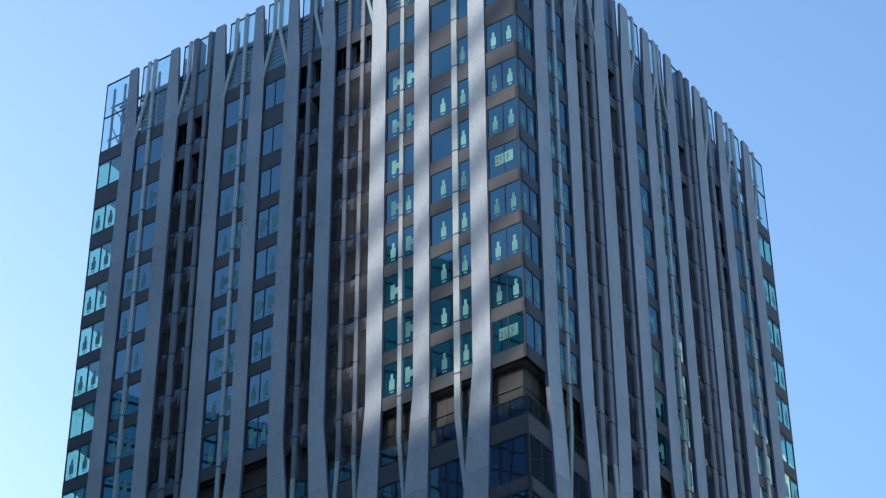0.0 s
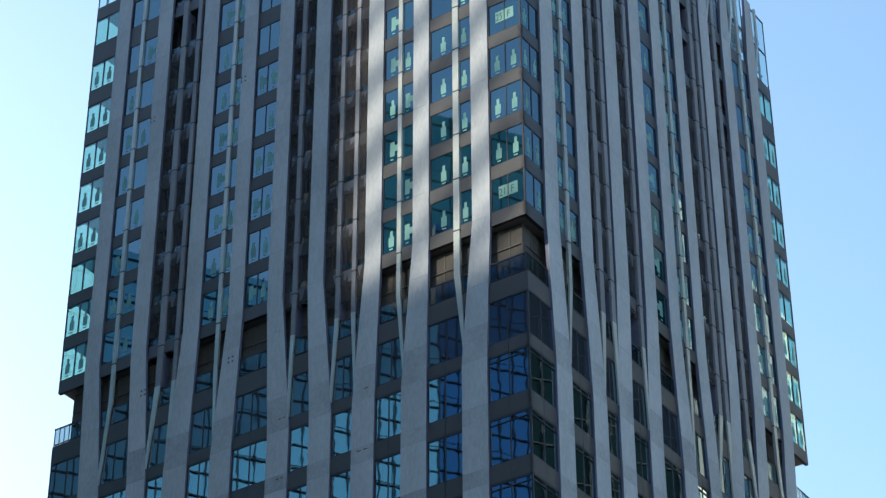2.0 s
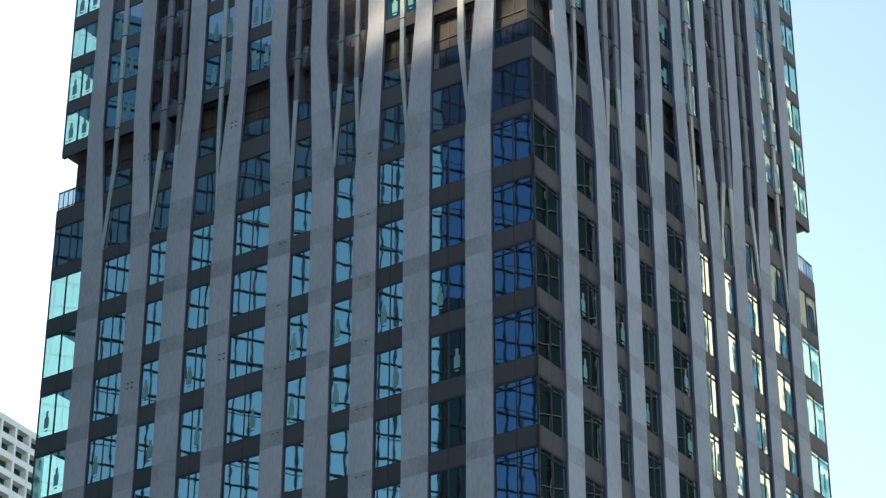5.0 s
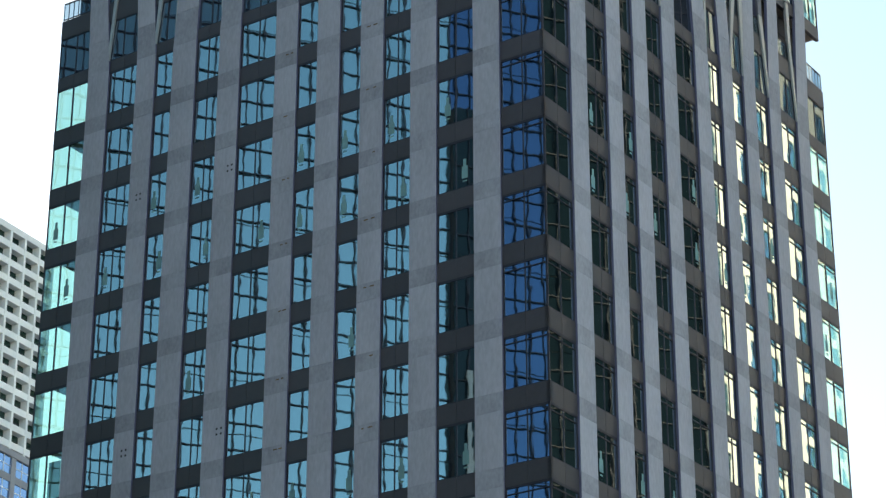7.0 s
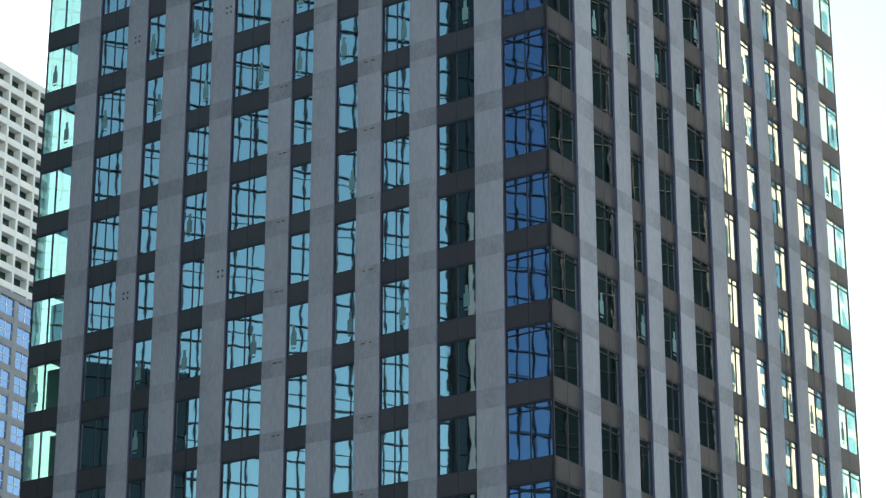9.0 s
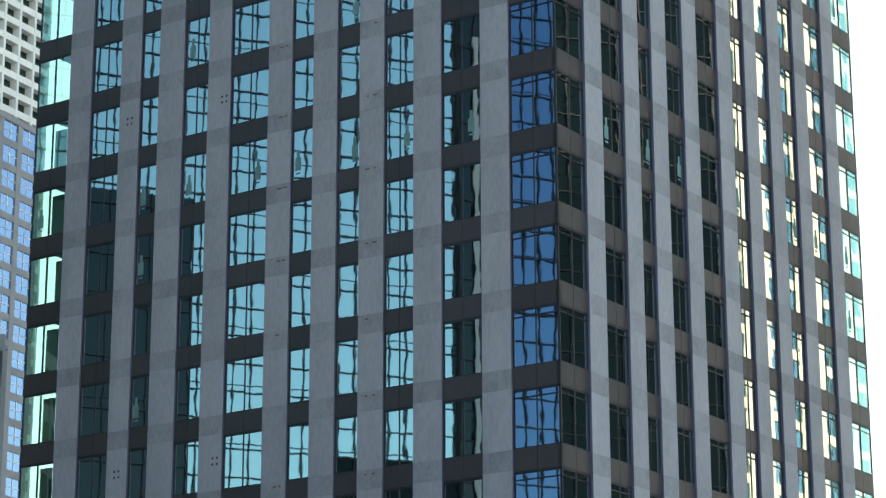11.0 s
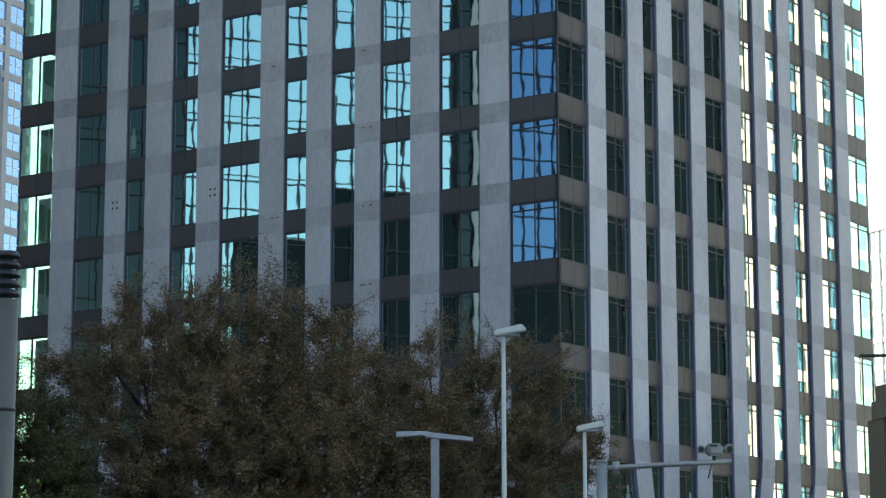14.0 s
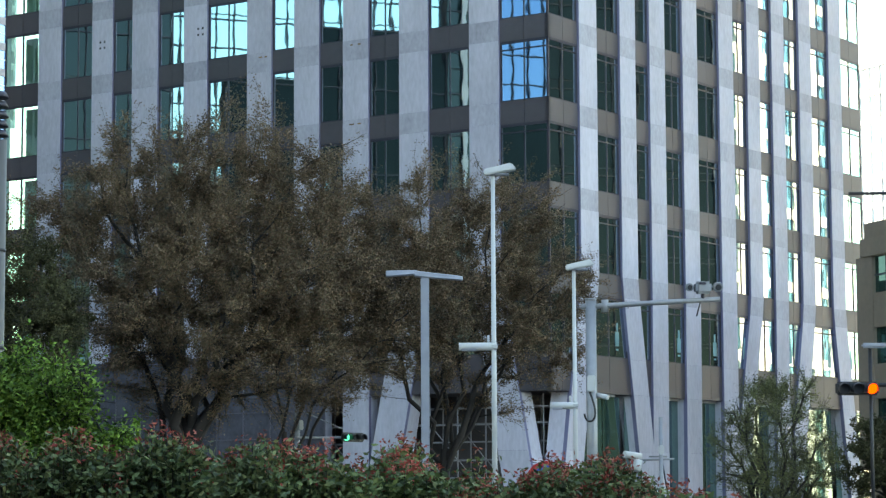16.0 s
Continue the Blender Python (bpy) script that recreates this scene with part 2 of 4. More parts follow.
def build_column(side, column, stride):
    levels = column_levels()
    bm = bmesh.new()
    rings = []
    for z in levels:
        a, b = run_of(column, z, stride)
        rings.append([bm.verts.new(at(side, u, n, z)) for u, n in ((a + 0.006, -0.1), (b - 0.006, -0.1), (b - 0.006, PROUD - 0.024), (a + 0.006, PROUD - 0.024))])
    for p, q in zip(rings, rings[1:]):
        for i in range(4):
            bm.faces.new((p[i], p[(i + 1) % 4], q[(i + 1) % 4], q[i]))
    bm.faces.new(rings[0]), bm.faces.new(rings[-1])
    bmesh.ops.recalc_face_normals(bm, faces=bm.faces)
    # column sides are darker and more lavender than the facing panels
    col = adopt(part("column", bm, FIN_SIDE, tower, "tall lavender-grey column faced with pale precast panels"))
    for i, (z0, z1) in enumerate(zip(levels, levels[1:])):
        (a, b), (c, d) = run_of(column, z0 + 0.004, stride), run_of(column, z1 - 0.004, stride)
        bm = bmesh.new()
        block(bm, side, a, b, PROUD - 0.026, PROUD + random.uniform(-0.005, 0.005), z0 + 0.004, z1 - 0.004, c, d)
        band = 3 <= i < 3 + 2 * len(LOW_TOP) and i % 2 == 0
        part("facing_panel", bm, CONCRETE_BAND if band else CONCRETE, col)
    # the deep leg under the soffit
    (a, b), (c, d) = run_of(column, BASE, stride), run_of(column, SOFFIT_LOW - 0.02, stride)
    bm = bmesh.new()
    block(bm, side, a + 0.01, b - 0.01, -1.05, -0.102, BASE, SOFFIT_LOW - 0.02, c + 0.01, d - 0.01)
    part("leg_casing", bm, CONCRETE, col, "deep pale leg casing")
    return col


def build_fin(side, bay, u0, u1, foot):
    """A thin fin that runs up the upper storeys in lengths and bends into a column at its foot."""
    mid, w = (u0 + u1) / 2, max(u1 - u0, 0.3) / 2
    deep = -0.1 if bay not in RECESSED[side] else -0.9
    zs = [79.9, 83.0] + [k - 2.4 for k in UP_TOP[1:]] + [CROWN, ROOF + 0.1]
    bm = bmesh.new()
    block(bm, side, mid - w + 0.04, mid + w - 0.04, deep, PROUD - 0.08, zs[0], zs[-1])
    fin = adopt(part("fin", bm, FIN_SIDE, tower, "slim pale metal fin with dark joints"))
    for z0, z1 in zip(zs, zs[1:]):
        # fins in recessed bays take a darker, duller colour
        bm = bmesh.new()
        block(bm, side, mid - w, mid + w, PROUD - 0.2, PROUD - 0.02, z0 + 0.015, z1 - 0.015)
        part("fin_length", bm, FIN_RECESSED if bay in RECESSED[side] else FIN_METAL, fin)
    bm = bmesh.new()
    block(bm, side, foot - 0.08, foot + 0.08, 0.0, PROUD - 0.01, 74.0, 79.9, mid - w, mid + w)
    part("fin_foot", bm, FIN_METAL, fin)
    for z in zs[1:-1]:
        bm = bmesh.new()
        block(bm, side, mid - w - 0.03, mid + w + 0.03, -0.08, PROUD, z - 0.04, z + 0.04)
        part("joint_sleeve", bm, STEEL_DARK, fin)
    return fin


def bays(side, upper):
    """Clear runs between the columns, from the front corner to the end of a facade."""
    cols = [c[1 if upper else 0] for c in COLUMNS[side]]
    edges = [(0.0, cols[0][0])] + [(a[1], b[0]) for a, b in zip(cols, cols[1:])] + [(cols[-1][1], SIDE)]
    return edges


def bay_at(side, i, z0, z1):
    """The run of a lower bay widened to reach columns that stride away from it near the ground."""
    cols, feet = COLUMNS[side], FOOT[side]
    u0 = min(run_of(cols[i - 1], z, feet[i - 1])[1] for z in (z0, z1)) if i else 0.0
    u1 = max(run_of(cols[i], z, feet[i])[0] for z in (z0, z1)) if i < len(cols) else SIDE
    return u0, u1


def build_window(side, u0, u1, z0, z1, glass, splits, head=0.14, transom=False):
    """A window: dark frame with mullions and head box, and panes set into it."""
    bm = bmesh.new()
    block(bm, side, u0, u0 + 0.05, -0.12, -0.005, z0, z1)
    block(bm, side, u1 - 0.05, u1, -0.12, -0.005, z0, z1)
    block(bm, side, u0 + 0.05, u1 - 0.05, -0.12, -0.005, z0, z0 + 0.05)
    block(bm, side, u0 + 0.05, u1 - 0.05, -0.12, -0.01, z1 - head, z1)
    cuts = [u0 + 0.05] + [u0 + (u1 - u0) * s for s in splits] + [u1 - 0.05]
    for c in cuts[1:-1]:
        block(bm, side, c - 0.03, c + 0.03, -0.12, -0.008, z0 + 0.05, z1 - head)
    win = adopt(part("window", bm, STEEL_DARK, tower))
    if transom:
        facade_part("transom", STEEL_DARK, win, side, u0 + 0.052, u1 - 0.052, -0.04, 0.002, z1 - head - 0.34, z1 - head - 0.28)
    for a, b in zip(cuts, cuts[1:]):
        bm = bmesh.new()
        block(bm, side, a + 0.028, b - 0.028, -0.08, -0.045, z0 + 0.05, z1 - head)
        part("pane", bm, glass, win)
    return win


def build_spandrel(side, u0, u1, z0, z1):
    """A dark metal spandrel panel, its two sheets parted by an open joint where it is wide."""
    m = (u0 + u1) / 2
    rim = [(u0, -0.2), (u1, -0.2), (u1, 0.0)]
    if u1 - u0 > 1.75:
        rim += [(m + 0.014, 0.0), (m + 0.014, -0.05), (m - 0.014, -0.05), (m - 0.014, 0.0)]
    rim.append((u0, 0.0))
    bm = bmesh.new()
    low, high = [[bm.verts.new(at(side, u, n, z)) for u, n in rim] for z in (z0, z1)]
    for k in range(len(rim)):
        j = (k + 1) % len(rim)
        bm.faces.new((low[k], low[j], high[j], high[k]))
    bm.faces.new(low), bm.faces.new(high)
    bmesh.ops.recalc_face_normals(bm, faces=bm.faces)
    return adopt(part("spandrel", bm, SPANDREL, tower))


def sticker(win, side, u, z, kind):
    """A pale paper mark stuck to the glass."""
    bm = bmesh.new()
    if kind == 0:
        block(bm, side, u - 0.2, u + 0.2, -0.040, -0.037, z, z + 0.75)
        block(bm, side, u - 0.1, u + 0.1, -0.040, -0.037, z + 0.75, z + 1.2)
        block(bm, side, u - 0.14, u + 0.14, -0.040, -0.037, z - 0.22, z - 0.12)
    else:
        block(bm, side, u - 0.18, u + 0.18, -0.040, -0.037, z + 0.1, z + 1.25)
        block(bm, side, u - 0.5, u - 0.18, -0.040, -0.037, z + 0.45, z + 0.95)
        block(bm, side, u - 0.1, u + 0.12, -0.040, -0.037, z - 0.2, z - 0.1)
    part("sticker", bm, STICKER, win, "pale green paper mark")


def splits_for(width):
    return (0.5,) if width > 1.75 else ()


for side in "LR":
    for column, stride in zip(COLUMNS[side], FOOT[side]):
        build_column(side, column, stride)
    for fin in FINS[side]:
        build_fin(side, *fin)
    # lower storeys
    for i, (u0, u1) in enumerate(bays(side, False)):
        end = i == 9
        for k, top in enumerate(LOW_TOP):
            u0, u1 = bay_at(side, i, top - LOW_H, top)
            win = build_window(side, u0 + 0.01, u1 - 0.01, top - LOW_H, top, GLASS_CLEAR if end else GLASS, splits_for(u1 - u0), transom=side == "R" or i == 0)
            if random.random() < (0.8 if k in (2, 3, 7, 15) else 0.03) and i > 0:
                sticker(win, side, (u0 + u1) / 2 + random.choice((-0.45, 0.45)) * (u1 - u0) / 2, top - LOW_H + 0.6, 0)
            build_spandrel(side, u0, u1, top, LOW_TOP[k - 1] - LOW_H if k else DARK_BOTTOM)
        u0, u1 = bay_at(side, i, SOFFIT_LOW, LOW_TOP[-1] - LOW_H)
        build_spandrel(side, u0, u1, SOFFIT_LOW, LOW_TOP[-1] - LOW_H)
    # the dark storey below the terraces
    mids = [((c[0][0] * .75 + c[1][0] * .25), (c[0][1] * .75 + c[1][1] * .25)) for c in COLUMNS[side]]
    edges = [(0.0, mids[0][0])] + [(a[1], b[0]) for a, b in zip(mids, mids[1:])] + [(mids[-1][1], SIDE)]
    for i, (u0, u1) in enumerate(edges):
        build_window(side, u0 - 0.2 * (i > 0), u1 + 0.2 * (i < 9), DARK_BOTTOM, DARK_TOP, GLASS_DULL, splits_for(u1 - u0), 0.08)
        tower_part("spandrel", SPANDREL, side, u0 - 0.2 * (i > 0), u1 + 0.3 * (i < 9), -0.25, 0.02, DARK_TOP, TERRACE)
    # upper storeys
    for i, (u0, u1) in enumerate(bays(side, True)):
        end = i == 9
        if i in RECESSED[side]:
            continue
        fins = [((f[1] + f[2]) / 2 - u0) / (u1 - u0) for f in FINS[side] if f[0] == i]
        tower_part("spandrel", SPANDREL, side, u0, u1, -0.25, 0.0, SOFFIT, UP_TOP[0] - UP_H)
        for k, top in enumerate(UP_TOP):
            win = build_window(side, u0 + 0.01, u1 - 0.01, top - UP_H, top, GLASS_CLEAR if end else GLASS_UP, fins or splits_for(u1 - u0), 0.05)
            nxt = UP_TOP[k + 1] - UP_H if k + 1 < len(UP_TOP) else CROWN
            tower_part("spandrel", SPANDREL, side, u0, u1, -0.25, 0.0, top, nxt)
            cuts = [0] + (fins or list(splits_for(u1 - u0))) + [1]
            if k < 8 and not (i == 0 and side == "L" and k in (0, 4)):
                for a, b in zip(cuts, cuts[1:]):
                    if random.random() < 0.8:
                        sticker(win, side, u0 + (u1 - u0) * (a + b) / 2, top - UP_H + 0.45, 0 if i in (0, 1, 9) or random.random() < 0.4 else 1)



def floor_sign(text, top):
    """A pale paper sheet with the storey's name on two panes of the corner."""
    bm = bmesh.new()
    for a, b in ((1.27, 1.9), (0.55, 1.19)):
        block(bm, "L", a, b, -0.040, -0.037, top - 1.6, top - 0.72)
    sheet = adopt(part("floor_sign", bm, STICKER, tower, "pale paper storey sign"))
    for letters, u in ((text[:2], 1.88), (text[2:], 1.05)):
        cu = bpy.data.curves.new("storey_letters", "FONT")
        cu.body, cu.size, cu.extrude = letters, 0.8, 0.002
        tmp = bpy.data.objects.new("tmp", cu)
        me = bpy.data.meshes.new_from_object(tmp)
        bpy.data.objects.remove(tmp)
        me.materials.append(INK)
        x = -ALONG["L"] * 0.66
        y = Vector((0, 0, 1))
        z = OUT["L"]
        o = at("L", u, -0.033, top - 1.46)
        me.transform(Matrix(((x.x, y.x, z.x, o.x), (x.y, y.y, z.y, o.y), (x.z, y.z, z.z, o.z), (0, 0, 0, 1))))
        ob = new("storey_letters", me)
        ob.parent = sheet


floor_sign("21F", UP_TOP[0])
floor_sign("25F", UP_TOP[4])

# partitions inside the end rooms, seen through their clear panes
for k, top in enumerate(LOW_TOP):
    for side in "LR":
        u = SIDE - random.choice((1.2, 1.4, 1.6))
        if k >= 6 or random.random() < 0.25:
            tower_part("partition", ROOM, side, u, min(u + random.uniform(0.7, 1.3), SIDE - 0.3), -1.5, -1.4, top - LOW_H, top)

# recessed service balconies
for side in "LR":
    edges = bays(side, True)
    for i in RECESSED[side]:
        u0, u1 = edges[i]
        for k, top in enumerate(UP_TOP):
            lo = top - UP_H - 0.9
            bal = tower_part("balcony", SPANDREL, side, u0, u1, -1.5, -0.25, lo, lo + 0.2, label="dark recessed service balcony")
            cuts = [u0] + [(f[1] + f[2]) / 2 for f in FINS[side] if f[0] == i] + [u1]
            for a, b in zip(cuts, cuts[1:]):
                tower_part("parapet_panel", PARAPET, side, a + 0.1, b - 0.1, -0.14, -0.08, lo + 0.02, lo + 0.95, parent=bal)
                tower_part("glass_rail", GLASS_RAIL, side, a + 0.1, b - 0.1, -0.13, -0.10, lo + 0.97, lo + 1.4, parent=bal)
                tower_part("louver", LOUVER, side, a + 0.1, b - 0.1, -1.2, -1.1, lo + 0.5, lo + 3.3, parent=bal)
                tower_part("downpipe", STEEL_DARK, side, b - 0.3, b - 0.2, -0.5, -0.4, lo + 0.2, lo + 3.4, parent=bal)
        tower_part("spandrel", SPANDREL, side, u0, u1, -0.25, 0.0, UP_TOP[-1], CROWN)

# terraces between the lower and the upper storeys
for side in "LR":
    mids = [((c[0][0] + c[1][0]) / 2, (c[0][1] + c[1][1]) / 2) for c in COLUMNS[side]]
    edges = [(0.0, mids[0][0])] + [(a[1], b[0]) for a, b in zip(mids, mids[1:])] + [(mids[-1][1], SIDE)]
    for i, (u0, u1) in enumerate(edges):
        bm = bmesh.new()
        block(bm, side, u0, u1, -0.12, -0.04, RAIL_TOP - 0.08, RAIL_TOP)
        rail = adopt(part("railing", bm, STEEL_DARK, tower, "dark metal railing with glass infill"))
        tower_part("bottom_rail", STEEL_DARK, side, u0, u1, -0.11, -0.05, TERRACE + 0.12, TERRACE + 0.18, parent=rail)
        tower_part("glass_infill", GLASS_RAIL, side, u0, u1, -0.055, -0.045, TERRACE + 0.18, RAIL_TOP - 0.1, parent=rail)
        n = max(2, int((u1 - u0) / 0.42))
        for j in range(n + 1):
            u = u0 + 0.04 + (u1 - u0 - 0.08) * j / n
            tower_part("baluster", STEEL_DARK, side, u - 0.025, u + 0.025, -0.1, -0.06, TERRACE, RAIL_TOP - 0.08, parent=rail)
        w0 = (edges[i - 1][1] + u0) / 2 if i else 0.75 + 0.104 * (side == "R")
        w1 = (u1 + edges[i + 1][0]) / 2 if i + 1 < len(edges) else SIDE - 0.8
        tower_part("net_screen", TERRACE_WALL, side, w0, w1, -0.85, -0.75, TERRACE, SOFFIT, label="brown netting hung behind the terrace")
        for j in range(1, 3):
            u = w0 + (w1 - w0) * j / 3
            tower_part("net_lath", LOUVER, side, u - 0.03, u + 0.03, -0.74, -0.70, TERRACE, SOFFIT)
        tower_part("net_lath", LOUVER, side, w0 + 0.1, w1 - 0.1, -0.70, -0.66, SOFFIT - 1.5, SOFFIT - 1.42)

# slabs, core and roof
for z in [BASE + 0.02] + [t - LOW_H - 0.6 for t in LOW_TOP] + [TERRACE - 0.3, SOFFIT + 0.05] + [t - UP_H - 0.55 for t in UP_TOP[1:]] + [CROWN - 0.5]:
    tower_part("floor_slab", SLAB, "L", 0.25, SIDE - 0.25, -SIDE + 0.25, -0.25, z, z + 0.3)
for z0, z1, inset in ((BASE, SOFFIT_LOW, 3.5), (SOFFIT_LOW, TERRACE, 0.3), (TERRACE, SOFFIT, 1.7), (SOFFIT, CROWN, 1.6)):
    m = max(inset, 0.3)
    tower_part("core", BODY, "L", m, SIDE - 3.0, -SIDE + 3.0, -m, z0, z1)
tower_part("core", BODY, "L", 4.0, SIDE - 0.9, -SIDE + 0.9, -4.0, BASE, SOFFIT_LOW - 0.3)
tower_part("core", BODY, "L", 6, SIDE - 6, -SIDE + 6, -6, CROWN, ROOF - 3.5)

# glazed crown round the roof
for side in "LR":
    edges = [0.0] + [x for c in COLUMNS[side] for x in c[1]] + [SIDE]
    for i, (u0, u1) in enumerate(zip(edges[::2], edges[1::2])):
        bm = bmesh.new()
        block(bm, side, u0, u1, -0.1, -0.02, ROOF - 0.1, ROOF)
        screen = adopt(part("roof_screen", bm, STEEL_DARK, tower, "clear glass roof screen in a dark frame"))
        for za, zb in ((CROWN, CROWN + 0.08), (119.4, 119.5)):
            tower_part("screen_bar", STEEL_DARK, side, u0, u1, -0.1, -0.02, za, zb, parent=screen)
        for ua in (u0, u1 - 0.07):
            tower_part("screen_stile", STEEL_DARK, side, ua, ua + 0.07, -0.09, -0.03, CROWN + 0.08, ROOF - 0.1, parent=screen)
        for za, zb in ((CROWN + 0.08, 119.4), (119.5, ROOF - 0.1)):
            tower_part("pane", GLASS_ROOF, side, u0, u1, -0.07, -0.05, za, zb, parent=screen)


# louvred plant walls and bent fins on the roof
for side in "LR":
    tower_part("plant_wall", PARAPET, side, 1.6, SIDE - 2.6, -1.6, -1.45, CROWN, 121.7)
    for j in range(12):
        z = 116.6 + 0.42 * j
        tower_part("plant_louver", GREY_STEEL, side, 1.6, SIDE - 2.6, -1.45, -1.3, z, z + 0.14)
    for j in range(14):
        u = 1.8 + j * 2.55
        tower_part("screen_post", GREY_STEEL, side, u, u + 0.14, -0.9, -0.75, CROWN, ROOF - 0.4)
    tower_part("screen_rail", GREY_STEEL, side, 0.8, SIDE - 0.8, -0.9, -0.78, ROOF - 2.2, ROOF - 2.0)
    for k, column in enumerate(COLUMNS[side]):
        way = {"L": (-1, -1, 1, 1, 1, -1, -1, -1, -1), "R": (1, 1, -1, 1, 1, -1, 1, 1, 1)}[side][k]
        u = column[1][0 if way < 0 else 1]
        bm = bmesh.new()
        zs = [(115.6, u - way * 0.16), (119.6, u + way * 0.72), (ROOF + 0.1, u + way * 0.72)]
        rings = [[bm.verts.new(at(side, c + du, n, z)) for du, n in ((-0.13, -0.02), (0.13, -0.02), (0.13, PROUD), (-0.13, PROUD))] for z, c in zs]
        for p, q in zip(rings, rings[1:]):
            for k in range(4):
                bm.faces.new((p[k], p[(k + 1) % 4], q[(k + 1) % 4], q[k]))
        bm.faces.new(rings[0]), bm.faces.new(rings[-1])
        bmesh.ops.recalc_face_normals(bm, faces=bm.faces)
        adopt(part("roof_fin", bm, FIN_METAL, tower, "pale bent fin against the sky"))

# steel cage inside the glazed roof corners
for side in "LR":
    for z in (117.2, 119.7):
        tower_part("cage_beam", PARAPET, side, SIDE - 2.7, SIDE - 0.7, -1.5, -1.1, z, z + 0.55)
    for u, n in ((SIDE - 0.45, -0.5), (SIDE - 1.5, -0.5), (SIDE - 0.45, -1.7)):
        tower_part("cage_post", GREY_STEEL, side, u - 0.07, u + 0.07, n - 0.07, n + 0.07, CROWN, ROOF - 0.3)
    for z in (CROWN + 1.3, 120.6):
        tower_part("cage_rail", GREY_STEEL, side, SIDE - 2.6, SIDE - 0.3, -0.45, -0.35, z, z + 0.12)
    for za, zb in ((CROWN + 0.2, 118.8), (118.9, 120.6)):
        bm = bmesh.new()
        hexa(bm, [at(side, u, n, z) for dz in (0, 0.14) for u, n, z in ((SIDE - 1.5, -0.5, za + dz), (SIDE - 0.45, -0.5, zb + dz), (SIDE - 0.45, -0.6, zb + dz), (SIDE - 1.5, -0.6, za + dz))])
        adopt(part("cage_brace", bm, GREY_STEEL, tower))

# anchor marks left on the facing panels
for u, z in ((22.15, 63.4), (22.15, 46.6), (22.2, 25.55), (29.38, 63.4), (29.35, 46.7), (29.38, 25.6), (22.15, 79.8), (29.35, 79.8), (22.4, 102.6), (30.5, 102.6)):
    for du in (-0.16, 0.16):
        for dz in (-0.17, 0.17):
            tower_part("anchor_hole", BLACK_HOLE, "L", u + du - 0.06, u + du + 0.06, PROUD + 0.006, PROUD + 0.012, z + dz - 0.06, z + dz + 0.06)
for k, top in enumerate(LOW_TOP[:15]):
    for u in (11.45, 11.95, 17.65, 18.0):
        if random.random() < 0.8:
            w = random.uniform(0.07, 0.16)
            tower_part("rust_mark", RUST, "L", u - w, u + w, PROUD + 0.006, PROUD + 0.010, top + 0.82, top + 0.9)

# ground-floor shopfront on the right-hand facade, with scaffolding under the corner
for i, (u0, u1) in enumerate(bays("R", False)):
    if i < 1:
        continue
    bm = bmesh.new()
    block(bm, "R", u0, u1, -0.5, -0.4, SOFFIT_LOW - 0.12, SOFFIT_LOW)
    front = adopt(part("shopfront", bm, WHITE_STRIP, tower, "tall green glass shopfront"))
    n = 2 if u1 - u0 > 1.9 else 1
    for j in range(n):
        tower_part("pane", GLASS_GREEN, "R", u0 - 0.6 + (u1 - u0 + 1.2) * j / n, u0 - 0.62 + (u1 - u0 + 1.2) * (j + 1) / n - 0.06, -0.5, -0.47, BASE, SOFFIT_LOW - 0.12, parent=front)
tower_part("shop_end_wall", BODY, "R", SIDE - 0.95, SIDE - 0.75, -6.0, -0.35, BASE, SOFFIT_LOW + 0.1)
tower_part("shop_back_wall", BODY, "R", 5.5, SIDE - 0.9, -1.0, -0.8, BASE, SOFFIT_LOW - 0.3)
scaffold = thing("scaffold", "grey tube scaffolding under the tower corner", "scaffold", tuple(at("L", 0, 0, BASE)))
inv = Matrix.Translation(-at("L", 0, 0, BASE))
for side, us in (("L", (1.2, 2.9, 4.6, 6.3, 8.0, 9.7, 13.2, 14.9)), ("R", (1.2, 2.9, 4.6))):
    for n in (-1.2, -2.4):
        for u in us:
            bm = bmesh.new()
            block(bm, side, u - 0.03, u + 0.03, n - 0.03, n + 0.03, BASE, SOFFIT_LOW - 0.1)
            bm.transform(inv)
            part("upright", bm, GREY_STEEL, scaffold)
        for z in (0.2, 1.1, 2.0, 2.9, 3.8, 4.6):
            bm = bmesh.new()
            block(bm, side, us[0], us[-1], n - 0.025, n + 0.025, z - 0.025, z + 0.025)
            bm.transform(inv)
            part("ledger", bm, GREY_STEEL, scaffold)
    for u0, u1 in zip(us, us[1:]):
        for z in (0.2, 2.0):
            bm = bmesh.new()
            block(bm, side, u0, u0 + 0.05, -1.22, -1.18, z, z + 1.8, u1 - 0.05, u1)
            bm.transform(inv)
            part("brace", bm, GREY_STEEL, scaffold)
            bm = bmesh.new()
            block(bm, side, u0, u1, -2.4, -1.2, z + 1.75, z + 1.8)
            bm.transform(inv)
            part("deck_board", bm, GREY_STEEL, scaffold)

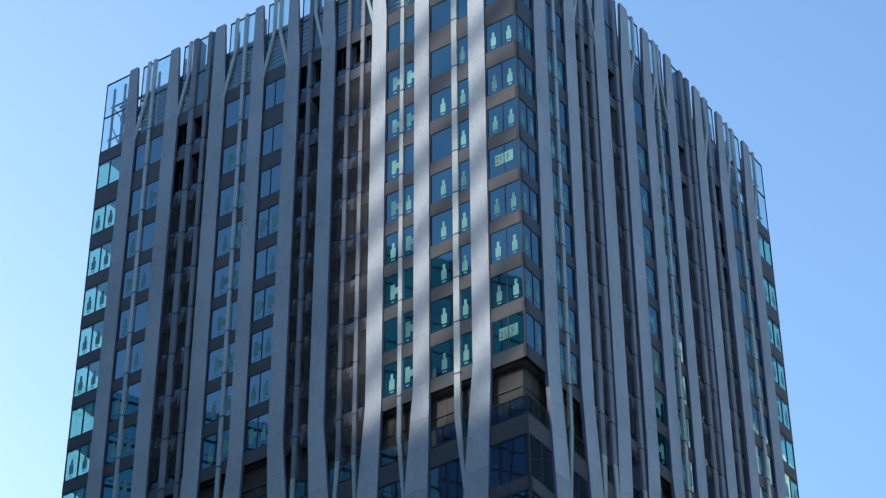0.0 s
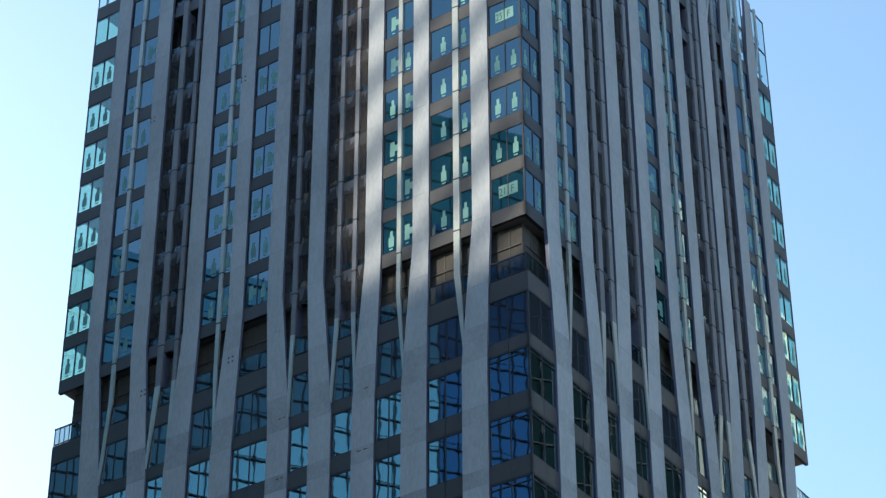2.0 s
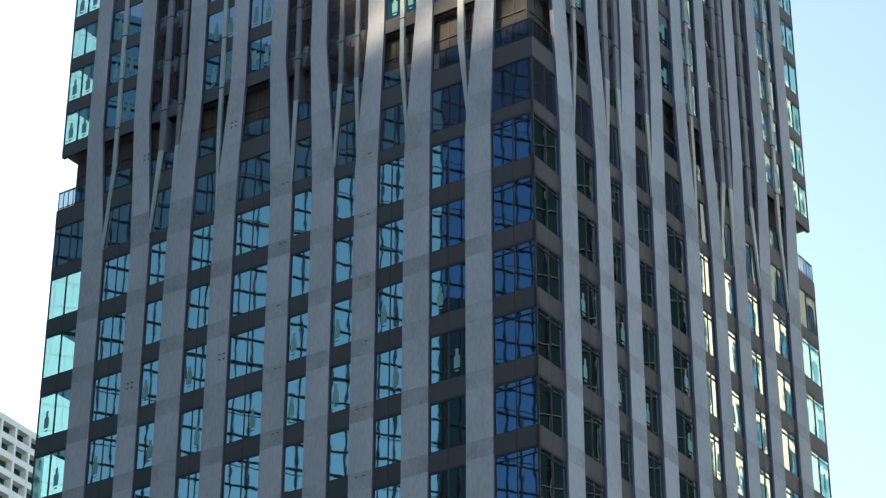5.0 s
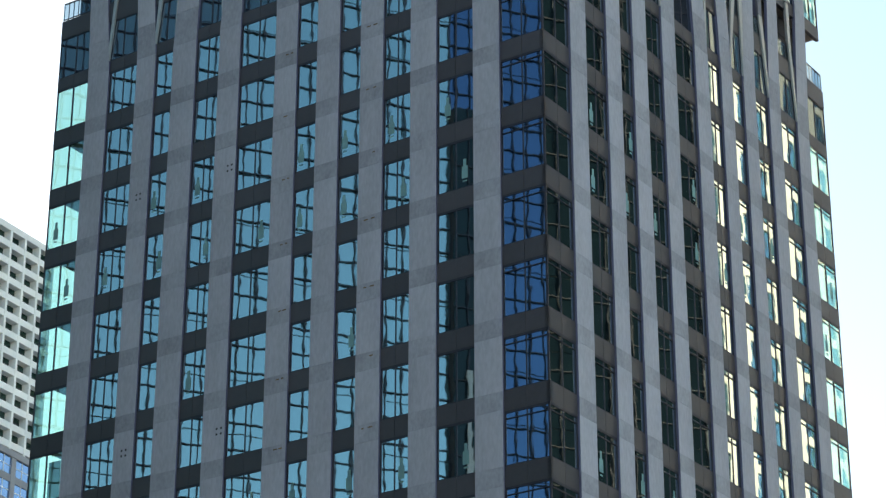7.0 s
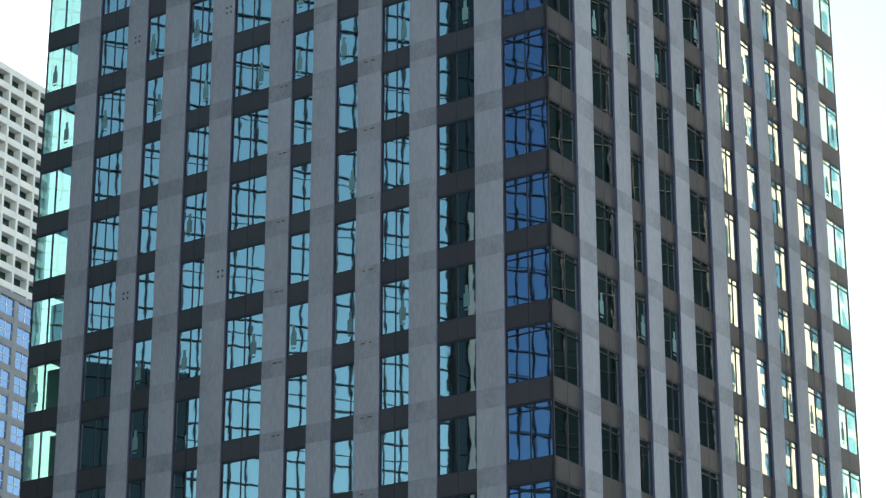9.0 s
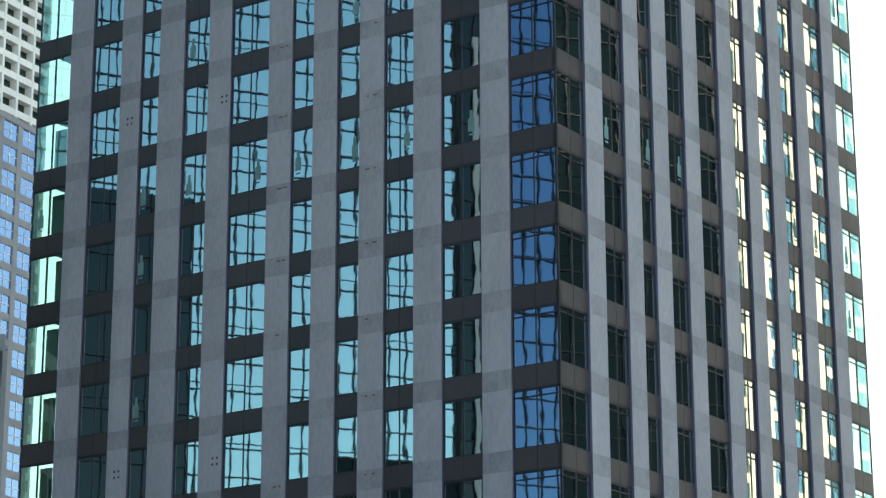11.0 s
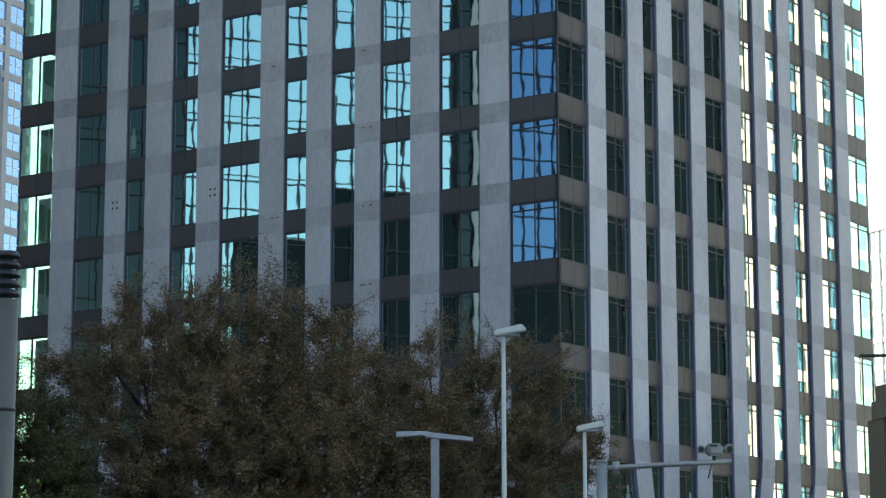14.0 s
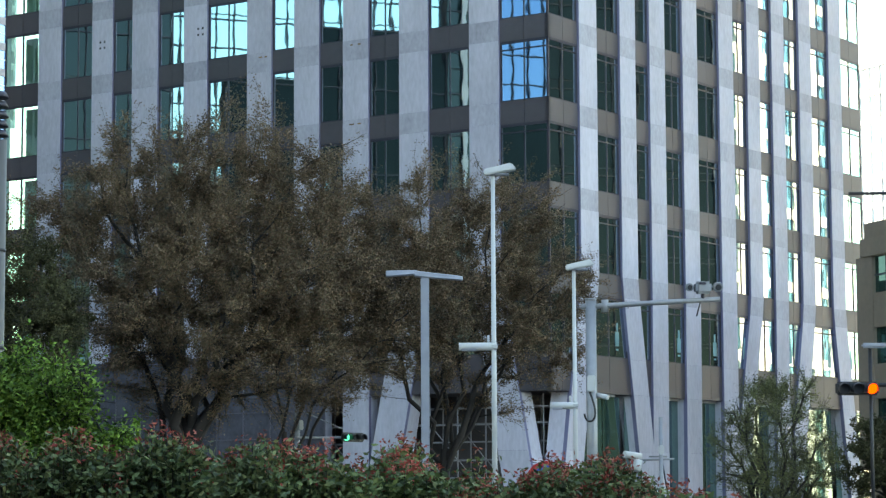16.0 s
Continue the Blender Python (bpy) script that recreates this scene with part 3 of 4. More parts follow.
# dark sheets added to stand for the shade round the foot of the left-hand facade
hoarding = thing("shade_hoarding", "slate-grey sheets on a scaffold frame, added for the shaded facade foot", "hoarding", tuple(at("L", 0, 0, BASE)))
u = 13.4
while u < SIDE - 0.5:
    w = min(1.8, SIDE - u)
    bm = bmesh.new()
    block(bm, "L", u + 0.02, u + w - 0.02, 0.45, 0.48, BASE, 7.6 + random.uniform(-0.08, 0.08))
    bm.transform(inv)
    sheet = part("mesh_sheet", bm, SHADE_SHEET, hoarding)
    bm = bmesh.new()
    block(bm, "L", u - 0.03, u + 0.03, 0.5, 0.56, BASE, 7.9)
    bm.transform(inv)
    part("upright", bm, PARAPET, hoarding)
    for z in (0.4, 1.8, 3.2, 4.6, 6.0, 7.4):
        bm = bmesh.new()
        block(bm, "L", u, u + w, 0.56, 0.60, z - 0.025, z + 0.025)
        bm.transform(inv)
        part("ledger", bm, PARAPET, sheet)
    u += w

# dark safety nets draped in some recessed bays
for side, i, z0, z1 in (("L", 3, 81.0, 112.0), ("L", 4, 82.0, 110.0), ("L", 7, 84.0, 108.0), ("R", 2, 82.0, 112.0), ("R", 3, 82.0, 112.0), ("R", 6, 82.0, 108.0), ("R", 7, 82.0, 106.0)):
    u0, u1 = bays(side, True)[i]
    bm = bmesh.new()
    nu, nz = 26, 70
    grid = []
    for a in range(nu + 1):
        col = []
        for b in range(nz + 1):
            u, z = u0 + 0.03 + (u1 - u0 - 0.06) * a / nu, z0 + (z1 - z0) * b / nz
            tie = abs(math.sin(math.pi * (z - UP_TOP[0]) / 3.5))
            sag = 0.16 * noise.noise(Vector((u * 4.0 + 0.6 * tie, z * 0.22, i))) - 0.10 * tie
            col.append(bm.verts.new(at(side, u, -0.02 + sag * (0.4 + math.sin(math.pi * a / nu)), z)))
        grid.append(col)
    for a in range(nu):
        for b in range(nz):
            bm.faces.new((grid[a][b], grid[a + 1][b], grid[a + 1][b + 1], grid[a][b + 1])).smooth = True
    adopt(part("safety_net", bm, NET, tower, "sheer dark safety net"))


# ---------------------------------------------------------------- ground and street
ASPHALT = material("asphalt", (0.05, 0.05, 0.052), 0.9, 0, 2, 0.25, 60, 0.15)
GREY_PAINT = material("grey_painted_steel", (0.30, 0.31, 0.34), 0.45, 0.3, 5, 0.12, 40, 0.03)
WHITE_PAINT = material("white_painted_steel", (0.50, 0.50, 0.48), 0.45, 0.0, 5, 0.08, 40, 0.02)
GALVANISED = material("galvanised_steel", (0.26, 0.265, 0.275), 0.5, 0.4, 8, 0.2, 60, 0.05)
POLE_PAINT = material("beige_grey_paint", (0.115, 0.11, 0.098), 0.5, 0.1, 5, 0.15, 40, 0.03)
BLACK = material("black_plastic", (0.015, 0.015, 0.016), 0.5, 0, 5, 0.2, 30, 0.0)
BARK = material("bark", (0.022, 0.017, 0.014), 0.9, 0, 10, 0.4, 60, 0.4)

bm = bmesh.new()
bmesh.ops.create_grid(bm, x_segments=2, y_segments=2, size=4000)
tagged(part("ground", bm, ASPHALT), "dark grey asphalt and paving ground sheet", "ground", kind="structure")


def spot(az, dist, z=0.0):
    """A place by its bearing from the viewer, clockwise from ahead, and its distance."""
    a = radians(az)
    return Vector((dist * math.sin(a), dist * math.cos(a), z))


def tube(bm, p, q, r0, r1=None, sides=12, cap=True):
    p, q = Vector(p), Vector(q)
    r1 = r0 if r1 is None else r1
    d = (q - p).normalized()
    x = d.orthogonal().normalized()
    y = d.cross(x)
    a, b = [], []
    for i in range(sides):
        c = x * math.cos(2 * math.pi * i / sides) + y * math.sin(2 * math.pi * i / sides)
        a.append(bm.verts.new(p + c * r0)), b.append(bm.verts.new(q + c * r1))
    for i in range(sides):
        j = (i + 1) % sides
        f = bm.faces.new((a[i], a[j], b[j], b[i]))
        f.smooth = sides > 4
    if cap:
        bm.faces.new(a[::-1]), bm.faces.new(b)


def chain(bm, points, r0, r1, sides=6):
    """A tapered tube through points, with shared rings."""
    rings = []
    for i, p in enumerate(points):
        d = (points[min(i + 1, len(points) - 1)] - points[max(i - 1, 0)]).normalized()
        x = d.orthogonal().normalized()
        y = d.cross(x)
        r = r0 + (r1 - r0) * i / (len(points) - 1)
        rings.append([bm.verts.new(p + (x * math.cos(2 * math.pi * k / sides) + y * math.sin(2 * math.pi * k / sides)) * r) for k in range(sides)])
    for a, b in zip(rings, rings[1:]):
        for k in range(sides):
            bm.faces.new((a[k], a[(k + 1) % sides], b[(k + 1) % sides], b[k])).smooth = True


def foliage(name, colors, gloss=0.12):
    m = bpy.data.materials.new(name)
    m.use_nodes = True
    n, l = m.node_tree.nodes, m.node_tree.links
    b = n["Principled BSDF"]
    g = n.new("ShaderNodeNewGeometry")
    r = n.new("ShaderNodeValToRGB")
    e = r.color_ramp.elements
    e[0].color, e[1].color = (*colors[0], 1), (*colors[-1], 1)
    for i, c in enumerate(colors[1:-1]):
        e.new((i + 1) / (len(colors) - 1)).color = (*c, 1)
    big = n.new("ShaderNodeTexNoise")
    big.inputs["Scale"].default_value, big.inputs["Detail"].default_value = 0.9, 3
    l.new(g.outputs["Position"], big.inputs["Vector"])
    tone = n.new("ShaderNodeMapRange")
    tone.inputs["From Min"].default_value, tone.inputs["From Max"].default_value = 0.3, 0.7
    tone.inputs["To Min"].default_value, tone.inputs["To Max"].default_value = 0.6, 1.4
    l.new(big.outputs[0], tone.inputs["Value"])
    mul = n.new("ShaderNodeVectorMath")
    mul.operation = "SCALE"
    l.new(r.outputs[0], mul.inputs[0]), l.new(tone.outputs[0], mul.inputs["Scale"])
    l.new(g.outputs["Random Per Island"], r.inputs[0]), l.new(mul.outputs[0], b.inputs["Base Color"])
    b.inputs["Roughness"].default_value, b.inputs["Specular IOR Level"].default_value = 0.7, gloss
    return m


def leaf_cloud(name, centres, sizes, long, mat, parent, seed, label=""):
    """Many small folded leaves, turned at random, as one crown."""
    rng = np.random.default_rng(seed)
    c, sz = np.asarray(centres, float), np.asarray(sizes, float)[:, None]
    d = rng.normal(size=c.shape) * (1, 1, 0.7)
    d /= np.linalg.norm(d, axis=1, keepdims=True)
    w = np.cross(d, rng.normal(size=c.shape))
    w /= np.linalg.norm(w, axis=1, keepdims=True) + 1e-9
    n = np.cross(d, w)
    f, w, n = d * sz * long / 2, w * sz * 0.45, n * sz * 0.12
    v = np.stack([c - f, c - w + n, c + f, c + w + n], 1).reshape(-1, 3)
    me = bpy.data.meshes.new(name)
    count = len(c)
    me.vertices.add(count * 4), me.loops.add(count * 4), me.polygons.add(count)
    me.vertices.foreach_set("co", v.ravel())
    me.loops.foreach_set("vertex_index", np.arange(count * 4, dtype=np.int32))
    me.polygons.foreach_set("loop_start", np.arange(0, count * 4, 4, dtype=np.int32))
    me.update(calc_edges=True)
    me.materials.append(mat)
    ob = new(name, me)
    ob.parent = parent
    return tagged(ob, label, kind="stuff")


def build_tree(name, label, base, trunk_r, fork, centre, radii, limbs, twigs, leaves, size, mat, seed, droop=0.0, kind="tree", stems=1):
    """A tree: tapered trunk, forked limbs and twigs, and leaves gathered on the twigs."""
    random.seed(seed)
    tree = thing(name, label, kind, base)
    c = Vector(centre)
    wood, spots, grain = bmesh.new(), [], []
    ends, top = [], Vector((0, 0, fork))
    for s in range(stems):
        root = Vector((random.uniform(-0.1, 0.1), random.uniform(-0.1, 0.1), -0.05)) * (s > 0)
        chain(wood, [root, root * 0.5 + Vector((random.uniform(-.1, .1), 0, fork * 0.5)), top], trunk_r, trunk_r * 0.7, 8)
    for i in range(limbs):
        a = 2 * math.pi * (i + random.random() * 0.6) / limbs
        h = random.uniform(-0.55, 0.95)
        k = math.sqrt(max(0.05, 1 - min(abs(h), 1) ** 2)) * random.uniform(0.6, 1.0)
        tip = c + Vector((math.cos(a) * radii[0] * k, math.sin(a) * radii[1] * k, h * radii[2] * 0.85))
        mid = top.lerp(tip, 0.5) + Vector((0, 0, radii[2] * random.uniform(0.0, 0.18)))
        p1 = top.lerp(mid, 0.5) + Vector((random.uniform(-.2, .2), random.uniform(-.2, .2), random.uniform(-.1, .25)))
        pts = [top, p1, mid, mid.lerp(tip, 0.55) + Vector((random.uniform(-.15, .15), 0, random.uniform(-.1, .2))), tip]
        chain(wood, pts, trunk_r * random.uniform(0.42, 0.66), trunk_r * 0.09)
        for t in range(twigs):
            f = random.uniform(0.25, 1.0) * 4
            j = min(int(f), 3)
            p = pts[j].lerp(pts[j + 1], f - j)
            d = Vector((random.gauss(0, 1), random.gauss(0, 1), random.gauss(0.25 - droop, 0.7))).normalized()
            q = p + Vector((d.x * radii[0], d.y * radii[1], d.z * radii[2])) * random.uniform(0.16, 0.42)
            e = q - c
            n2 = math.sqrt((e.x / radii[0]) ** 2 + (e.y / radii[1]) ** 2 + (e.z / radii[2]) ** 2)
            lim = 0.98 + 0.34 * noise.noise(e * 0.55 + Vector((seed, 0, 0)))
            if n2 > lim:
                q = c + e * (lim / n2)
            mid2 = p.lerp(q, 0.5) + Vector((random.uniform(-.1, .1), random.uniform(-.1, .1), random.uniform(-.05, .15)))
            chain(wood, [p, mid2, q], trunk_r * 0.08 + 0.006, 0.005, 4)
            ends.append((p, mid2, q))
    per = max(1, leaves // len(ends))
    for p, m2, q in ends:
        clump = max(0.12, 1.0 + 2.4 * noise.noise(q * 0.75 + Vector((0, seed, 0))))
        for j in range(int(per * clump * random.uniform(0.5, 1.5))):
            f = random.random() ** 0.45
            v = p.lerp(m2, f * 2) if f < 0.5 else m2.lerp(q, f * 2 - 1)
            s = min(radii) * 0.05 + 0.03
            spots.append((v.x + random.gauss(0, s), v.y + random.gauss(0, s), v.z + random.gauss(0, s)))
            grain.append(size * random.uniform(0.6, 1.3))
    part("trunk", wood, BARK, tree, "dark brown forked trunk with limbs and twigs")
    leaf_cloud("crown", spots, grain, 1.8, mat, tree, seed)
    return tree


def build_street_tree(name, label, base, trunk_r, fork, centre, radii, limbs, boughs, twigs, leaves, size, mat, seed, under=0.35):
    """A tree grown outward: trunk, arching limbs, boughs and twigs that fill an uneven crown, and leaves in sprays on the twigs."""
    random.seed(seed)
    rng = np.random.default_rng(seed)
    tree = thing(name, label, "tree", base)
    c, rad = Vector(centre), Vector(radii)
    wood = bmesh.new()
    lean = Vector((random.uniform(-.12, .12), random.uniform(-.1, .1), 0)) * fork
    top = Vector((0, 0, fork)) + lean
    chain(wood, [Vector((0, 0, -0.05)), Vector((0, 0, fork * 0.15)), top * 0.55, top], trunk_r * 1.15, trunk_r * 0.8, 9)
    nodes, girth = [], []

    def grow(p, q, r0, r1, steps, sides, arch):
        mid = p.lerp(q, 0.45) + Vector((random.gauss(0, .06), random.gauss(0, .06), arch)) * (q - p).length
        pts = []
        for k in range(steps + 1):
            f = k / steps
            wob = Vector((random.gauss(0, 1), random.gauss(0, 1), random.gauss(0, .6))) * (0.03 * (q - p).length * (0 < k < steps))
            pts.append(p * (1 - f) ** 2 + mid * (2 * f * (1 - f)) + q * f ** 2 + wob)
        chain(wood, pts, r0, r1, sides)
        return pts

    def inside(limit, power):
        d = Vector((random.gauss(0, 1), random.gauss(0, 1), random.gauss(0, 1))).normalized()
        e = Vector((d.x * rad.x, d.y * rad.y, d.z * rad.z))
        edge = 0.97 + 0.36 * noise.noise(e * 0.5 + Vector((seed, 0, 0))) + 0.2 * noise.noise(e * 1.5 + Vector((0, seed, 0)))
        return c + e * (limit * edge * random.random() ** power)

    def nearest(target, weight):
        a = np.asarray(nodes)
        cost = np.linalg.norm(a - np.asarray(target), axis=1) + weight * np.linalg.norm(a - np.asarray(top), axis=1)
        return int(np.argmin(cost + 0.6 * np.maximum(0, a[:, 2] - target.z)))

    for i in range(limbs):
        a = 2 * math.pi * (i + random.random() * 0.7) / limbs
        h = random.uniform(-0.25, 0.8)
        k = math.sqrt(1 - h * h) * random.uniform(0.55, 0.8)
        tip = c + Vector((math.cos(a) * rad.x * k, math.sin(a) * rad.y * k, h * rad.z * 0.8))
        start = top * random.uniform(0.6, 1.0)
        r0 = trunk_r * random.uniform(0.36, 0.66)
        for k, p in enumerate(grow(start, tip, r0, 0.022, 8, 7, 0.10)):
            if k > 1:
                nodes.append(tuple(p)), girth.append(r0 + (0.022 - r0) * k / 8)
    goals = sorted((inside(0.86, 0.42) for _ in range(boughs)), key=lambda v: (v - top).length)
    for g in goals:
        j = nearest(g, 0.45)
        r0 = min(girth[j] * 0.75, 0.05)
        for k, p in enumerate(grow(Vector(nodes[j]), g, r0, 0.009, 5, 5, 0.08)):
            if k:
                nodes.append(tuple(p)), girth.append(r0 + (0.009 - r0) * k / 5)
    ends = []
    for t in range(twigs):
        wisp = random.random() < 0.14
        g = inside(1.1 if wisp else 1.0, 0.16 if wisp else 0.4)
        if g.z < c.z - under * rad.z and random.random() < 0.5:
            continue
        j = nearest(g, 0.2)
        p = Vector(nodes[j])
        if (g - p).length > 0.45 * max(rad):
            g = p + (g - p) * (0.45 * max(rad) / (g - p).length)
        ends.append((grow(p, g, min(girth[j] * 0.6, 0.012), 0.004, 3, 3, 0.04), 0.4 if wisp else 1.0))
    per = leaves / max(1, len(ends))
    spots = []
    for pts, share in ends:
        clump = min(2.2, max(0.3, 1.0 + 1.7 * noise.noise(pts[-1] * 0.9 + Vector((0, seed, 0)))))
        count = int(per * share * clump * random.uniform(0.6, 1.4))
        f = rng.random(count) ** 0.6 * 3
        k = np.minimum(f.astype(int), 2)
        a = np.asarray([tuple(v) for v in pts])
        v = a[k] + (a[k + 1] - a[k]) * (f - k)[:, None]
        spots.append(v + rng.normal(0, 0.035 + 0.008 * max(rad), v.shape))
    spots = np.concatenate(spots)
    part("trunk", wood, BARK, tree, "dark brown forked trunk with limbs and twigs")
    leaf_cloud("crown", spots, size * rng.uniform(0.6, 1.35, len(spots)), 1.7, mat, tree, seed)
    return tree


LEAF_BROWN = foliage("sparse_autumn_leaves", [(0.088, 0.07, 0.038), (0.115, 0.09, 0.05), (0.142, 0.1, 0.058), (0.175, 0.106, 0.064), (0.22, 0.152, 0.102)])
LEAF_GREEN = foliage("bright_green_leaves", [(0.03, 0.062, 0.016), (0.075, 0.15, 0.024), (0.125, 0.225, 0.034), (0.18, 0.29, 0.05)])
LEAF_OLIVE = foliage("olive_leaves", [(0.072, 0.082, 0.036), (0.108, 0.122, 0.05), (0.16, 0.162, 0.075)])
LEAF_DIM = foliage("dim_olive_leaves", [(0.042, 0.042, 0.02), (0.062, 0.064, 0.028), (0.09, 0.085, 0.042)])
LEAF_HEDGE = foliage("hedge_leaves", [(0.024, 0.046, 0.013), (0.05, 0.085, 0.019), (0.085, 0.125, 0.028), (0.15, 0.165, 0.05)], 0.6)
LEAF_RED = foliage("red_young_leaves", [(0.12, 0.05, 0.03), (0.26, 0.05, 0.04), (0.38, 0.08, 0.06), (0.28, 0.12, 0.07)])

TREES = "street trees before the tower"
t1 = build_street_tree("street_tree", "broad brownish small-leaved street tree with sparse autumn foliage", spot(-5.9, 60), 0.25, 3.7, (0.3, 0, 7.5), (4.9, 2.9, 4.1), 10, 210, 4000, 410000, 0.0335, LEAF_BROWN, 11, under=0.75)
t2 = build_street_tree("street_tree", "rounder brownish street tree with two crossing limbs", spot(0.2, 66), 0.16, 3.0, (0.75, 0, 7.4), (3.95, 2.4, 3.6), 7, 130, 2500, 230000, 0.033, LEAF_BROWN, 12, under=0.5)
t3 = build_street_tree("street_tree", "slender brownish street tree with a thin leaning trunk", spot(-3.5, 63), 0.10, 3.4, (1.3, 0, 7.2), (3.7, 2.2, 3.2), 5, 100, 2000, 190000, 0.033, LEAF_BROWN, 13, under=0.75)
t4 = build_street_tree("street_tree", "small dim olive-green street tree in fine leaf", spot(-10.6, 58), 0.14, 2.2, (0.1, 0, 5.0), (2.5, 2.0, 4.0), 9, 90, 1500, 200000, 0.036, LEAF_DIM, 14, under=0.9)
t5 = build_street_tree("young_tree", "young airy grey-green tree with thin upright stems", spot(8.1, 46), 0.07, 0.35, (0, 0, 2.35), (1.36, 1.0, 1.85), 12, 90, 1300, 76000, 0.018, LEAF_OLIVE, 15, under=0.8)
t6 = build_tree("evergreen_shrub", "bright green glossy evergreen bush above the hedge", spot(-9.3, 24), 0.05, 0.6, (0.05, 0, 2.05), (0.92, 0.7, 1.22), 17, 80, 64000, 0.032, LEAF_GREEN, 16, kind="shrub")
t7 = build_street_tree("street_tree", "dark green wide-crowned tree beside the beige building", spot(11.0, 75), 0.2, 1.2, (0.2, 0, 2.5), (2.3, 2.0, 1.9), 8, 60, 800, 100000, 0.05, LEAF_DIM, 17)
for t in (t1, t2, t3, t4, t7):
    tagged(t, group=TREES)


def build_hedge(label, az0, az1, dist, top, seed):
    """One clipped-out shrub of a red-tipped hedge."""
    random.seed(seed)
    base = spot((az0 + az1) / 2, dist)
    shrub = thing("hedge_shrub", label, "hedge", base, "red-tipped hedge")
    half = dist * math.radians(az1 - az0) / 2
    green, red, wood = [], [], bmesh.new()
    for i in range(90):
        x, y = random.uniform(-half, half) * 1.05, random.uniform(-0.5, 0.5)
        h = top * (1 - 0.14 * (x / half) ** 2) + 0.42 * noise.noise(Vector((x * 1.7, y * 1.5, seed * 0.7))) + random.gauss(0, 0.06) - 0.03
        chain(wood, [Vector((x * 0.6, y * 0.6, 0)), Vector((x * 0.85, y * 0.8, h * 0.5)), Vector((x, y, h))], 0.012, 0.004, 4)
        for j in range(64):
            z = h - abs(random.gauss(0, 0.32))
            green.append((x + random.gauss(0, 0.1), y + random.gauss(0, 0.1), z))
        if random.random() < 0.5:
            for j in range(random.randint(10, 26)):
                red.append((x + random.gauss(0, 0.045), y + random.gauss(0, 0.045), h + random.uniform(-0.06, 0.1)))
    part("woody_base", wood, BARK, shrub)
    leaf_cloud("foliage", green, [random.uniform(0.026, 0.05) for _ in green], 2.0, LEAF_HEDGE, shrub, seed)
    leaf_cloud("young_growth", red, [random.uniform(0.016, 0.03) for _ in red], 2.4, LEAF_RED, shrub, seed + 1, "red young shoots")
    return shrub


for i, (a0, a1, h) in enumerate(((-12.2, -9.6, 1.98), (-9.8, -7.4, 1.95), (-7.6, -5.4, 2.0), (-5.6, -3.4, 1.9), (-3.6, -1.6, 1.76), (-1.8, 0.2, 1.9), (0.0, 1.8, 1.72), (1.4, 3.4, 1.84), (3.2, 5.2, 1.72), (5.0, 7.0, 1.58))):
    build_hedge("photinia hedge shrub with red young shoots", a0, a1, 22 + 0.3 * (i % 3), h * 1.03, 40 + i)


# ---------------------------------------------------------------- masts, lamps and signals
def rod(name, p, q, r, mat, parent, sides=12, label="", r1=None):
    bm = bmesh.new()
    tube(bm, p, q, r, r1, sides)
    return part(name, bm, mat, parent, label)


def shell(name, centre, size, mat, parent, bevel=0.02, turn=0.0, label=""):
    bm = bmesh.new()
    bmesh.ops.create_cube(bm, size=1.0, matrix=Matrix.Translation(centre) @ Matrix.Rotation(turn, 4, "Z") @ Matrix.Diagonal((*size, 1)))
    bmesh.ops.bevel(bm, geom=bm.edges[:], offset=bevel, segments=2, affect="EDGES")
    return part(name, bm, mat, parent, label)


def build_white_lamp(label, az, dist, top, arm_z, reach):
    """A slim white pole with a flat head on top and a tube lamp on its side."""
    lamp = thing("street_lamp", label, "street lamp", spot(az, dist), "white street lamps")
    rod("pole", (0, 0, 0), (0, 0, top - 0.1), 0.056, WHITE_PAINT, lamp, r1=0.036)
    bm = bmesh.new()
    hexa(bm, [Vector(p) for p in ((-0.15, -0.13, top - 0.13), (0.42, -0.11, top - 0.02), (0.42, 0.11, top - 0.02), (-0.15, 0.13, top - 0.13),
                                  (-0.17, -0.12, top - 0.02), (0.33, -0.1, top + 0.1), (0.33, 0.1, top + 0.1), (-0.17, 0.12, top - 0.02))])
    bmesh.ops.bevel(bm, geom=bm.edges[:], offset=0.02, segments=2, affect="EDGES")
    head = part("lamp_head", bm, WHITE_PAINT, lamp, "white flat lamp head")
    shell("diffuser", (0.12, 0, top - 0.105), (0.34, 0.17, 0.03), GREY_PAINT, head, 0.01)
    rod("side_tube", (-reach, 0, arm_z), (0.05, 0, arm_z), 0.072, WHITE_PAINT, lamp, label="white tube lamp on the side")
    shell("tube_shade", (-reach * 0.72, -0.03, arm_z - 0.05), (reach * 0.45, 0.08, 0.06), GREY_PAINT, lamp, 0.015)
    shell("bracket", (0.0, 0.0, arm_z), (0.13, 0.14, 0.1), WHITE_PAINT, lamp)
    rod("sensor", (-0.1, 0, arm_z + 0.05), (-0.1, 0, arm_z + 0.2), 0.022, WHITE_PAINT, lamp)
    return lamp


build_white_lamp("tall white street lamp pole with a flat head", 1.38, 42, 1.6 + 0.1395 * 42, 1.6 + 0.064 * 42, 0.62)
build_white_lamp("shorter white street lamp pole with a flat head", 3.32, 48, 1.6 + 0.0985 * 48, 1.6 + 0.039 * 48, 0.5)

